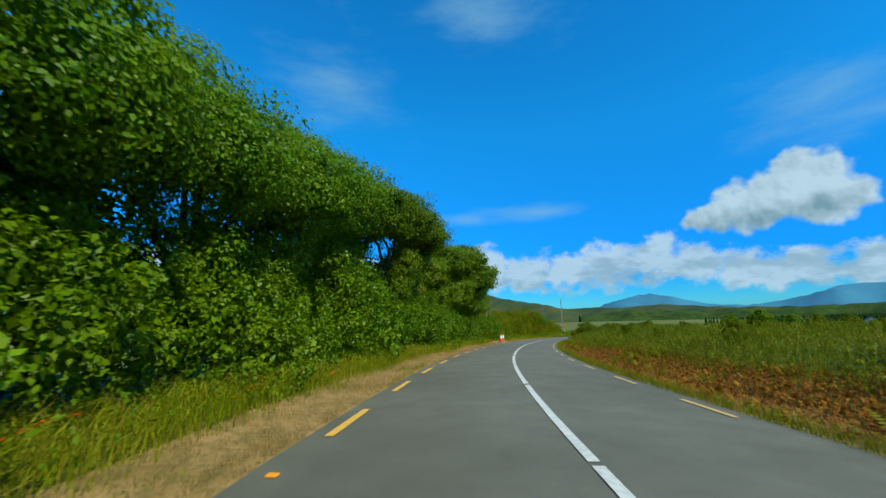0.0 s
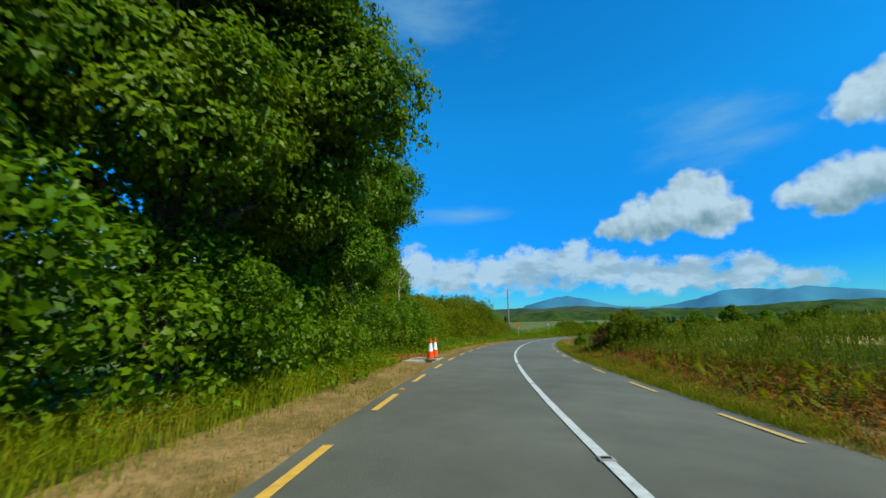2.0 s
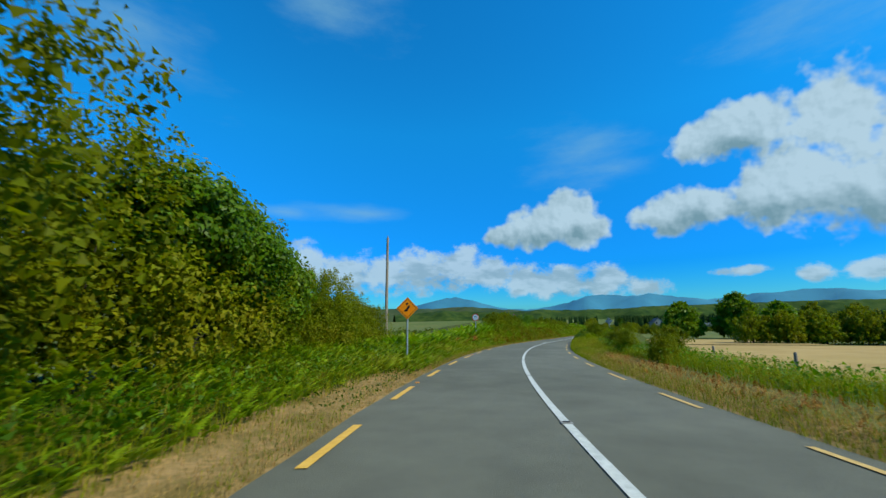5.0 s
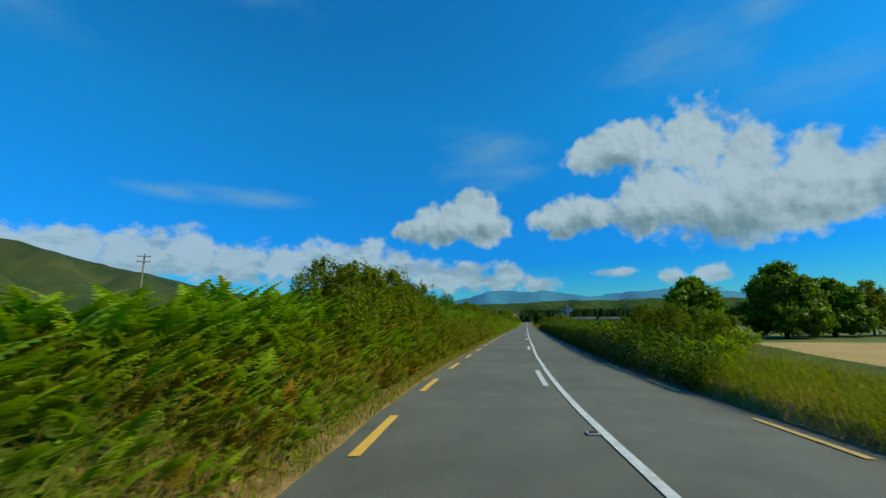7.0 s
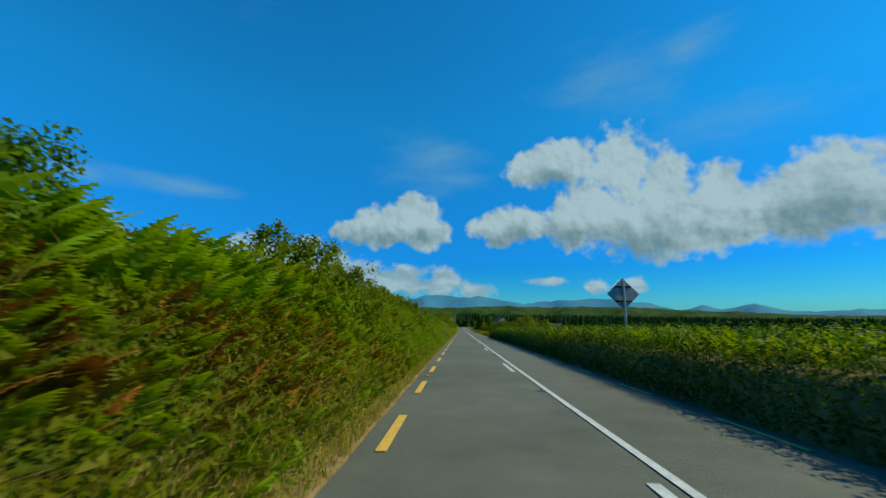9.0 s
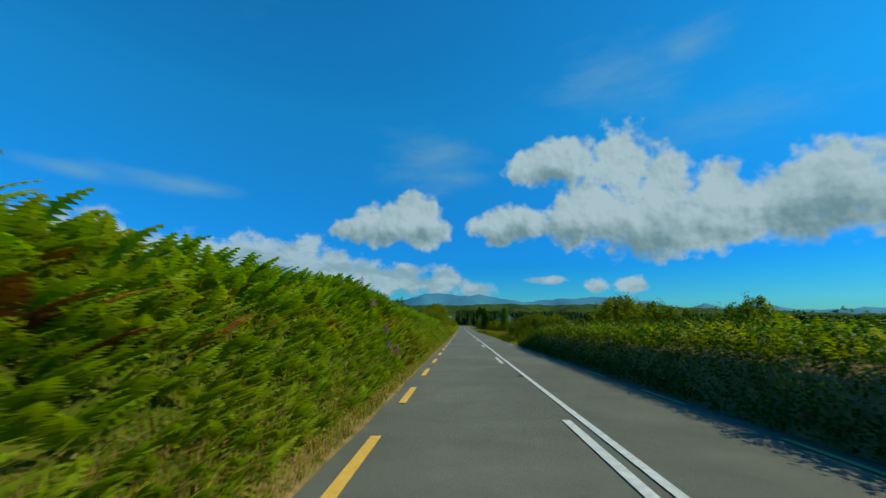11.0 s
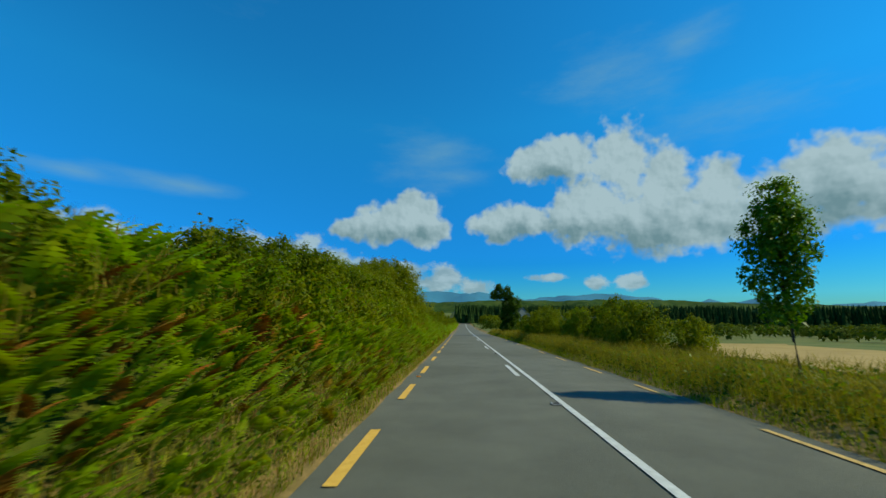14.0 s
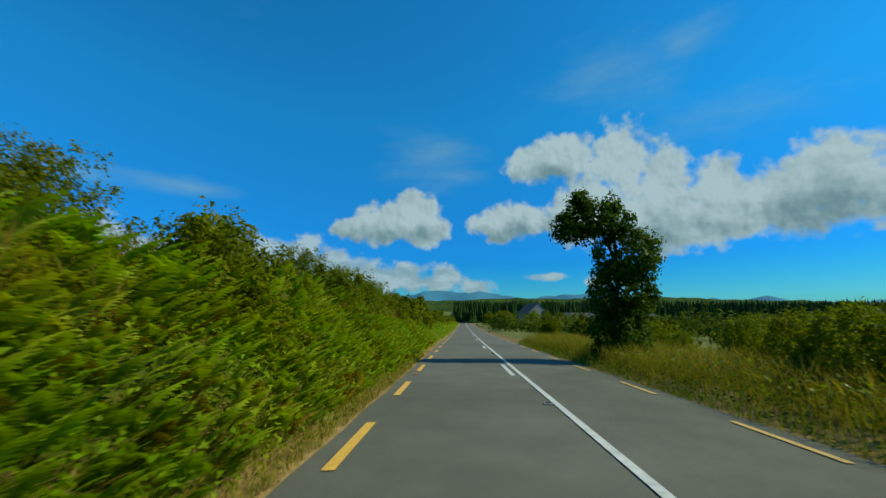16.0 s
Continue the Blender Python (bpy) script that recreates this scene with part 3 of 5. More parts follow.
for name, side, far in (("left", -1, 11.0), ("right", 1, 7.5)):
    edge = edge_l if side < 0 else edge_r
    for kind, o, mat in (("verge", np.array([-.25, .0, .12, .3, .5, .75, 1.0]) * (1.0 if side < 0 else .8), EARTH),
                         ("bank", np.array([1.0, 1.25, 1.5, 1.8, 2.1, 2.5, 3.0, 3.6, 4.6, 6, (6 + far) / 2, far]), UNDER)):
        if side > 0:
            o = o - .2 * (o == 1.0)
        f = bend_(s_line - 22, 1.5, .38)[:, None] if side < 0 else 1.0
        oo = np.where(o[None] <= 1.0, o[None] * f, (o[None] - 1.0) + 1.0 * f)
        dd = edge[:, None] + side * oo
        ss = s_line[:, None] + 0 * dd
        z = left_bank(ss, dd) if side < 0 else right_bank(ss, dd)
        z = np.where(o[None] < .05, -.05, z)
        z = z * np.clip((far - o) / 3, 0, 1)[None] - .2 * np.clip((o - far + 3) / 3, 0, 1)
        cuts = [(-80, 900, mat)] if side < 0 or kind == "verge" else [(-80, 60, mat), (60, 109, GRASSLAND), (109, 207, mat), (207, 900, GRASSLAND)]
        for n, (s0, s1, m) in enumerate(cuts):
            rows_ = np.where((s_line >= s0 - 1.6) & (s_line < s1))[0]
            title = kind + "_" + name + ("" if len(cuts) == 1 else "_%d" % (n + 1))
            tagged(piece(title, grid_mesh(title, at(ss, dd, z)[rows_]), m),
                   "dry earth verge beside the asphalt" if kind == "verge" else "overgrown earth bank beside the road", kind, kind="structure")

# the land round about, one sheet to the horizon
g = np.concatenate([-np.geomspace(4200, 420, 14), np.arange(-400, 401, 20.0), np.geomspace(420, 4200, 14)])
gx, gy = np.meshgrid(g - 40, g + 200, indexing="ij")
gz = -.16 + rise(gy + 16.3 + 0 * gx) * 1.0 - .0 * gx
gz = gz + np.clip((np.hypot(gx + 40, gy - 200) - 350) / 800, 0, 1) * 4 * np.sin(gx * .007 + 1) * np.sin(gy * .006) - .02
ground = tagged(piece("ground", grid_mesh("ground", np.stack([gx, gy, gz], -1)), GRASSLAND),
                "rough green and straw-coloured pasture land", "ground", kind="structure")


# ---- road markings ----
def mark(name, s0, s1, dfun, half, mat, lift=.012, step=1.0):
    n = max(2, int((s1 - s0) / step) + 1)
    s = np.linspace(s0, s1, n)
    d = dfun(s)
    co = np.stack([at(s, d - half, crown_z(s, d - half) + lift), at(s, d + half, crown_z(s, d + half) + lift)], 1)
    top = grid_mesh(name, co)
    return piece(name, top, mat, road)


DASH, PERIOD, PHASE = 1.85, 4.0, 7.4 - 1.85
for i in range(-14, 100):
    s0 = PHASE + i * PERIOD
    mark("edge_mark", s0, s0 + DASH, d_left, .065, YELLOW)
# the right edge is the inside of the bend, so its marks spread out along the car's line
s0 = 6.95 - 4.107 * 14
while s0 < 400:
    mark("edge_mark", s0, s0 + 1.75, d_right, .05, PALE_YELLOW)
    s0 += 4.107 if s0 < 125 else 4.0
far_l = mark("edge_line", 400, 850, d_left, .05, YELLOW)
far_r = mark("edge_line", 400, 850, d_right, .05, YELLOW)
# one long white line, broken by short gaps at the studs round the bend
for i in range(-12, 14):
    s0 = i * 6.085 + 10.6
    mark("centre_line", s0, s0 + 5.95, d_white, .062, WHITE)
mark("centre_line", 95.9, 850, d_white, .053, WHITE)
for i in range(0, 40):
    s0 = 118.15 + i * 11.87
    mark("centre_dash", s0, s0 + 2.86, lambda s: d_white(s) - .24, .06, WHITE)

# ======================= far distance =======================


def ridge(name, points, dist, depth, mat, label, seed, base=-40.0):
    """A range of hills: the skyline is given as (azimuth, elevation) in degrees, seen from the middle of the road."""
    rng = np.random.default_rng(seed)
    az = np.linspace(points[0][0], points[-1][0], 160)
    el = np.interp(az, *zip(*points))
    h = dist * np.tan(np.radians(el)) + np.convolve(rng.normal(size=167) * dist * .002, np.ones(8) / 2.5, "valid")[:160]
    prof = [(1 - 2.2 * depth / dist, .02), (1 - 1.3 * depth / dist, .38), (1 - .6 * depth / dist, .7), (1, 1), (1 + depth / dist, .3)]
    co = np.zeros((5, 160, 3))
    for i, (r, f) in enumerate(prof):
        wob = 1 + .25 * np.sin(az * .9 + i * 2.0 + seed) * (0 < i < 3)
        co[i, :, 0] = -54 + np.sin(np.radians(az)) * dist * r
        co[i, :, 1] = 150 + np.cos(np.radians(az)) * dist * r
        co[i, :, 2] = h * f * wob if i < 4 else h * f
    co[0, :, 2] = base
    return tagged(piece(name, grid_mesh(name, co), mat), label, "hill", kind="structure")


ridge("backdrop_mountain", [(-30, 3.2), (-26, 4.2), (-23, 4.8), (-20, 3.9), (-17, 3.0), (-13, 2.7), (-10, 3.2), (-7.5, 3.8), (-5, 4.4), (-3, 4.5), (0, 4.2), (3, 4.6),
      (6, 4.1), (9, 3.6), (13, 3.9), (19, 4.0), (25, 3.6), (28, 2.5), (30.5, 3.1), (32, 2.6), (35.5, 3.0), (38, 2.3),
      (42, 2.5), (50, 2.2), (70, 2.4)], 3600, 500, HAZE_MOUNTAIN, "far mountain range on the horizon, distance haze in its blue colour", 3)
ridge("backdrop_hill", [(-100, 6), (-75, 8.5), (-60, 8.6), (-52, 6.8), (-46, 5.6), (-40, 4.2), (-35, 3.2), (-30, 3.2), (-25, 3.3), (-18, 3.0), (-12, 2.4),
      (-4, 1.9)], 1700, 350, HILL, "green and brown hillside beyond the fields", 5)

ridge("backdrop_woods", [(-34, 2.5), (-26, 2.9), (-20, 2.8), (-14, 3.1), (-8, 3.0), (0, 3.1), (10, 3.3), (20, 3.1), (32, 2.4), (45, 2.0), (70, 1.8)], 760, 70,
      WOODS, "dark wooded rise beyond the fields", 9, -5.0)


def conifer_belt():
    """A dark spruce plantation: ragged cones in many rows, too many to count."""
    rng = np.random.default_rng(12)
    places = []
    for i in range(1800):
        x, y = rng.uniform(-10, 330), 0
        y = 470 + rng.uniform(0, 45) + .12 * x
        places.append((x - 45, y - 40 - .25 * x))
    for i in range(110):
        places.append((rng.uniform(-140, -70), rng.uniform(440, 500)))
    for i in range(420):
        places.append((rng.uniform(130, 420), 330 - rng.uniform(0, 60)))
    quads = []
    for x, y in places:
        h = rng.uniform(9.2, 11.2)
        z = float(rise(y + 16.3)) - .2
        for lev in range(5):
            r = h * .17 * (1 - lev / 5.6)
            z0, z1 = z + h * (.06 + lev * .17), z + h * (.06 + lev * .17 + .36)
            for j in range(6):
                a, b = 2 * math.pi * (j + rng.uniform(-.2, .2)) / 6, 2 * math.pi * (j + .9) / 6
                rr = r * rng.uniform(.75, 1.2)
                quads.append([(x + math.cos(a) * rr, y + math.sin(a) * rr, z0), (x + math.cos(b) * rr, y + math.sin(b) * rr, z0),
                              (x, y, min(z1, z + h)), (x, y, min(z1, z + h) - .02)])
    me = mesh_from("conifer_plantation", np.array(quads), 4)
    return tagged(piece("conifer_plantation", me, NEEDLE), "dark green spruce plantation along the far fields", "forest", kind="stuff")


conifer_belt()


def far_scrub():
    """Hedges and scrub over the middle distance: heaps of coarse leaves."""
    rng = np.random.default_rng(21)
    c, r = [], []
    for i in range(260):
        s, d = rng.uniform(90, 480), rng.uniform(14, 190)
        if s < 160 and d < 75 or s < 300 and d < 48:
            continue
        p = at(s, d)
        c.append((p[0], p[1], p[2] + .2)), r.append(rng.uniform(.8, 2.0))
    for i in range(160):
        s, d = rng.uniform(250, 480), rng.uniform(-90, -9)
        p = at(s, d)
        c.append((p[0], p[1], p[2] + .3)), r.append(rng.uniform(1.0, 2.6))
    for i in range(70):
        p = at(rng.uniform(300, 380), rng.uniform(7, 45))
        c.append((p[0], p[1], p[2] + .3)), r.append(rng.uniform(1.8, 3.4))
    for i in range(150):
        p = at(rng.uniform(268, 430), rng.uniform(15, 70))
        c.append((p[0], p[1], p[2] + .2)), r.append(rng.uniform(.9, 1.9))
    for i in range(90):             # a hedge line beyond the fields
        p = at(rng.uniform(180, 235), -20 - i * 1.3 if i < 45 else 60 + i)
        c.append((p[0], p[1], p[2] + .2)), r.append(rng.uniform(1.2, 2.2))
    c, r = np.repeat(np.array(c), 130, 0), np.repeat(np.array(r), 130)
    u = unit(rng.normal(size=c.shape))
    u[:, 2] = abs(u[:, 2])
    p = c + u * (r * rng.uniform(.6, 1.05, len(r)))[:, None] * np.array([1.6, 1.6, 1])
    n = unit(u + np.array([0, 0, .5]) + rng.normal(size=c.shape) * .4)
    me = mesh_from("far_scrub", leaf_faces(p, n, rng.uniform(.35, .7, len(p)), rng, .8), 3)
    return tagged(piece("far_scrub", me, FARWOOD), "olive-green scrub and low hedges on the rough land", "scrub", kind="stuff")


far_scrub()


def field(name, s0, s1, d0, d1, label):
    s, f = np.linspace(s0, s1, 14), np.linspace(0, 1, 8)
    dd = d0 + (d1 - d0) * f[None] + 1.2 * noise_row(s, 4, .3)[:, None]
    co = at(s[:, None] + 0 * dd, dd, -.06 + 0 * dd)
    return tagged(piece(name, grid_mesh(name, co), STUBBLE), label, "field", kind="structure")


field("field_1", 64, 118, 8.6, 46, "straw-coloured mown hay field")
field("field_2", 120, 140, 8.4, 24, "straw-coloured mown hay field")
field("field_3", 239, 262, 12, 26, "straw-coloured mown hay field")

# ======================= vegetation =======================
def rand(seed):
    return np.random.default_rng(seed)


# how much of the left bank is bracken; the rest is brown grass and brambles
FERNY = [(90, 1), (120, 1), (127, .55), (133, .3), (147, .4), (153, .8), (160, 1), (280, 1)]


def bracken_left():
    r = rand(31)
    k = 27000
    s = 90 + 190 * r.random(k)
    o = r.random(k) ** 1.15
    patch = noise_row(s, 1.3, 1.1) + noise_row(o * 9 + s * .4, 5.1, .8)
    ok = (patch + r.normal(size=k) * .4 > -.75) & (r.random(k) < np.interp(s, *zip(*FERNY)))
    s, o = s[ok], o[ok]
    k = len(s)
    d = d_left(s) - .6 - o * 2.7
    top = np.interp(s, *zip(*TOPS))
    z = left_bank(s, d) + .04
    L = np.clip((np.minimum(top, 2.8) - z) * 1.3, .42, .66) * r.uniform(.6, 1.2, k) * np.clip(.65 + o, 0, 1)
    fronds("bracken", s, d, z, L, 32, FROND, "dense green bracken fronds on the roadside bank", 9, 1, .44, .8)
    k = 4200                        # taller fronds along the top
    s = 96 + 180 * r.random(k)
    d = d_left(s) - 2.1 - r.random(k) * 1.4
    top = np.interp(s, *zip(*TOPS))
    z = left_bank(s, d)
    fronds("bracken", s, d, z, np.clip((top - z) * r.uniform(.8, 1.4, k), .45, 1.0), 35, FROND, "tall bracken fronds along the top of the bank", 10, 1, .5)
    k = 450
    s = 100 + 158 * r.random(k)
    s = s[noise_row(s, 2, .35) > .1]
    d = d_left(s) - 1.3 - r.random(len(s)) * 1.3
    fronds("bracken", s, d, left_bank(s, d) + .1, r.uniform(.5, .9, len(s)), 33, RUST_FROND, "brown withered bracken among the green", 8, 1, .5, .8)
    k = 460                         # a crest of high fronds among the foxgloves
    s = r.uniform(184.5, 198, k)
    d = d_left(s) - 2.0 - r.random(k) * 1.1
    fronds("bracken", s, d, left_bank(s, d) + .5, r.uniform(.6, .85, k) * np.interp(s, [185, 188, 191, 198], [.8, 1.1, 1, .6]), 82, FROND, "high bracken fronds on the crest of the bank", 10, 1, .5)
    k = 2600                        # sunlit fronds low on the last stretch
    s = r.uniform(244, 292, k)
    d = d_left(s) - .6 - r.random(k) * 2.0
    fronds("bracken", s, d, left_bank(s, d) + .14, r.uniform(.4, .6, k), 84, FROND, "bright yellow-green bracken over the lower bank", 9, 1, .5, .8)
    k = 24000
    s = r.uniform(246, 292, k)
    d = d_left(s) - .5 - r.random(k) * 2.3
    carpet("undergrowth", s, d, left_bank(s, d) + .12, .07, 85, FROND, "sunlit yellow-green bracken tips on the bank", jitter=.36)
    # dark leaf colour deepens the shade in gaps between fronds
    k = 34000
    s = 84 + 205 * r.random(k)
    o = r.random(k) ** 1.3
    d = d_left(s) - .5 - o * 3.4
    top = np.interp(s, *zip(*TOPS))
    z = left_bank(s, d) + r.random(k) * np.clip(top - 1.9, .1, .4) * np.clip((d_left(s) - d - .5) / 1.4, .12, 1)
    carpet("undergrowth", s, d, z, .06, 34, LEAF_C, "bramble leaves between the bracken, coloured dark for the shaded gaps", jitter=.2)
    k = 26000
    s = 90 + 190 * r.random(k)
    s = s[noise_row(s, 4.4, .8) + r.normal(size=k) * .4 > .1]
    k = len(s)
    o = r.random(k)
    d = d_left(s) - .65 - o * 2.6
    carpet("undergrowth", s, d, left_bank(s, d) + .1 * o, .075, 52, LEAF_B, "olive-green bramble and willow leaves on the bank", jitter=.45)
    k = 44000
    s = 90 + 192 * r.random(k)
    d = d_left(s) - .5 - r.random(k) ** 1.2 * 2.6
    carpet("undergrowth", s, d, left_bank(s, d), .055, 78, FROND, "low bracken and weeds covering the bank", jitter=.24)
    k = 30000
    s = 140 + r.normal(size=k) * 8
    o = r.random(k)
    d = d_left(s) - .55 - o * 2.8
    carpet("undergrowth", s, d, left_bank(s, d) + .1 * o, .07, 79, LEAF_B, "olive and yellowing brambles in the rank grass", jitter=.55)
    k = 22000
    s = 276 + 150 * r.random(k) ** 1.3
    o = r.random(k)
    d = d_left(s) - .5 - o * 3.2
    carpet("undergrowth", s, d, left_bank(s, d) + .3 * o, .16, 81, FROND, "green bracken and scrub on the far bank", jitter=.35)
    k = 46000
    s = 96 + 190 * r.random(k)
    s = s[(noise_row(s, 6, .4) + r.normal(size=k) * .35 > .55) | (r.random(k) > np.interp(s, *zip(*FERNY)) + .15)]
    d = d_left(s) - .6 - r.random(len(s)) ** 1.1 * 2.3
    blades("bank_grass", s, d, left_bank(s, d) - .02, r.uniform(.35, .8, len(s)), 51, SEED, "brown seeding grass standing among the bracken", .8, .004)


def bank_patches():
    r = rand(71)
    k = 5200
    s = np.concatenate([r.uniform(112, 153, k // 2), r.uniform(186, 193, k // 20), r.uniform(222, 292, k - k // 2 - k // 20)])
    d = d_left(s) - .5 - r.random(k) * 2.4
    ok = noise_row(s, 31, .6) + .7 * noise_row(d * 4 + s * .5, 33, .8) > -.25
    fronds("bracken", s[ok], d[ok], left_bank(s, d)[ok] + .12, r.uniform(.3, .55, k)[ok], 78, YELLOW_FROND, "yellowing olive bracken among the green", 8, 1, .46, .9)
    s, d = [], []
    for s0, off, n in ((137, 1.1, 90), (142, 1.2, 70), (145.5, 1.0, 150), (150, 1.1, 60), (190, 1.0, 30), (203, .7, 50), (229.5, 1.0, 110), (237, 1.0, 60)):
        s.append(s0 + r.normal(size=n) * 1.3)
        d.append(d_left(s[-1]) - .45 - off * r.uniform(.5, 1.6, n))
    s, d = np.concatenate(s), np.concatenate(d)
    fronds("bracken", s, d, left_bank(s, d) + .1, r.uniform(.25, .5, len(s)), 72, RUST_FROND, "orange-brown withered bracken in patches", 9, 1, .5, .8)
    k = 16000
    s = np.concatenate([r.uniform(226, 246, k // 2), r.uniform(257, 285, k - k // 2)])
    d = d_left(s) - 1.9 - r.random(k) * 1.8
    blades("bank_grass", s, d, left_bank(s, d), r.uniform(.5, .95, k), 73, SEED, "brown seeding grass on top of the bank", .35, .005)


bracken_left()
bank_patches()


def weeds_left():
    r = rand(74)
    k = 6400
    s = r.uniform(44, 103, k)
    s = np.where((s > 46.5) & (s < 53), s + 9, s)
    o = r.random(k)
    d = d_left(s) - 1.5 - o * 3.3
    lift = np.clip(o * 1.4 - .1, 0, 1) * np.interp(s, [44, 55, 60, 90, 103], [.2, .3, .55, .5, .3])
    fronds("bracken", s, d, left_bank(s, d) + lift, r.uniform(.28, .55, k), 75, FROND, "fresh green bracken and weeds below the willows", 9, 1, .44, .8)
    k = 18000
    s = r.uniform(40, 103, k)
    s = np.where((s > 46.5) & (s < 53), s + 9, s)
    o = r.random(k)
    d = d_left(s) - 1.7 - o * 3.0
    carpet("undergrowth", s, d, left_bank(s, d) + o * .3, .085, 76, LEAF_A, "nettles, brambles and willow suckers behind the verge", jitter=.5)


weeds_left()


def bracken_right():
    r = rand(35)

    def hedge_row(n):
        return r.uniform(117.5, 205.5, n)

    def beyond_end(s, d):
        return s > 117 + 1.5 * (d - d_right(s) - .4)       # the hedge ends on a slant, open to the hay field

    k = 7500
    s = r.uniform(-16, 57, k)
    d = d_right(s) + .8 + r.random(k) * 2.2
    fronds("bracken", s, d, right_bank(s, d) - .05, r.uniform(.14, .3, k), 36, RUST_FROND, "rust-brown dead bracken on the roadside bank", 7, None, .5, .7)
    k = 30000
    s = r.uniform(-16, 56, k)
    d = d_right(s) + .5 + r.random(k) * np.interp(s, [0, 30, 45, 56], [2.0, 2.3, 2.7, 1.6])
    blades("dead_grass", s, d, right_bank(s, d) - .01, r.uniform(.1, .3, k), 83, RUST_FROND, "rust-brown dead grass and bracken stalks on the bank", 1.2, .006)
    k = 24000
    s = r.uniform(-16, 56, k)
    d = d_right(s) + .55 + r.random(k) * np.interp(s, [0, 30, 45, 56], [1.9, 2.2, 2.6, 1.5])
    carpet("undergrowth", s, d, right_bank(s, d) - .02, .06, 77, RUST_FROND, "matted rust-brown dead bracken on the bank", jitter=.16)
    k = 1800
    s = r.uniform(-16, 57, k)
    d = d_right(s) + .9 + r.random(k) * 1.9
    ok = noise_row(s, 19, .5) + noise_row(d * 5, 3, .9) * .6 > .1
    fronds("bracken", s[ok], d[ok], right_bank(s, d)[ok], r.uniform(.25, .5, k)[ok], 37, LEAF_B, "olive-green bracken and brambles among the dead stalks", 7)
    k = 24000
    s = r.uniform(-14, 58, k)
    d = d_right(s) + 1.6 + r.random(k) * 6
    carpet("undergrowth", s, d, right_bank(s, d), .055, 57, LEAF_A, "dark green heather and brambles on the bank", jitter=.6)
    k = 56000
    s = r.uniform(-14, 58, k)
    o = r.random(k)
    d = d_right(s) + 2.0 + o * 6
    tuft = np.clip(.75 + .3 * noise_row(s, 23, .7) + .25 * noise_row(d * 3 + s * .4, 29, .8), .45, 1.3)
    blades("heath_grass", s, d, right_bank(s, d), r.uniform(.35, .8, k) * tuft, 53, HEATH, "rough olive-green grass over the heath bank", .5, .006)
    # lighter frond colour stands for sunlight along the hedge top
    k = 3000
    s = hedge_row(k)
    d = d_right(s) + 1.4 + r.random(k) * 3.4
    ok = beyond_end(s, d)
    fronds("bracken", s[ok], d[ok], right_bank(s, d)[ok] + .05, r.uniform(.45, .75, k)[ok], 62, FROND, "bracken along the hedge top, in lighter green for its lit side", 7)
    k = 3600
    s = hedge_row(k)
    o = r.random(k) ** 1.1
    d = d_right(s) + .75 + o * 4.1
    ok = beyond_end(s, d)
    fronds("bracken", s[ok], d[ok], right_bank(s, d)[ok], (r.uniform(.45, .8, k) * np.clip(.65 + o * 2, 0, 1))[ok], 38, LEAF_B, "olive-green bracken hedge along the verge", 8, -1)
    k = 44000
    # darker leaf colour paints the shade inside the hedge
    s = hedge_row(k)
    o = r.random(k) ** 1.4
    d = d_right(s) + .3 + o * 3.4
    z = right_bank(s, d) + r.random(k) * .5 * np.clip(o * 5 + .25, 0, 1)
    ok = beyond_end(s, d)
    carpet("undergrowth", s[ok], d[ok], z[ok], .085, 39, LEAF_C, "bramble leaves in the hedge, in dark green for its shaded side")
    # dark leaf colour also gives the road face its shade
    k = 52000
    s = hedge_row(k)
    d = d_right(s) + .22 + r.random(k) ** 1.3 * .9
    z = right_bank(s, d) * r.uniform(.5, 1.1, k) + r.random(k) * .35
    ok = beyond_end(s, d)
    carpet("undergrowth", s[ok], d[ok], z[ok], .07, 55, LEAF_C, "leaves hanging over the edge of the road, darkened for the shaded hedge face", jitter=.1)
    k = 16000
    s = r.uniform(-14, 60, k)
    d = d_right(s) + 1.2 + r.random(k) * 6
    carpet("undergrowth", s, d, right_bank(s, d) + r.random(k) * .4, .06, 40, LEAF_B, "low olive-green heath on the bank")


bracken_right()


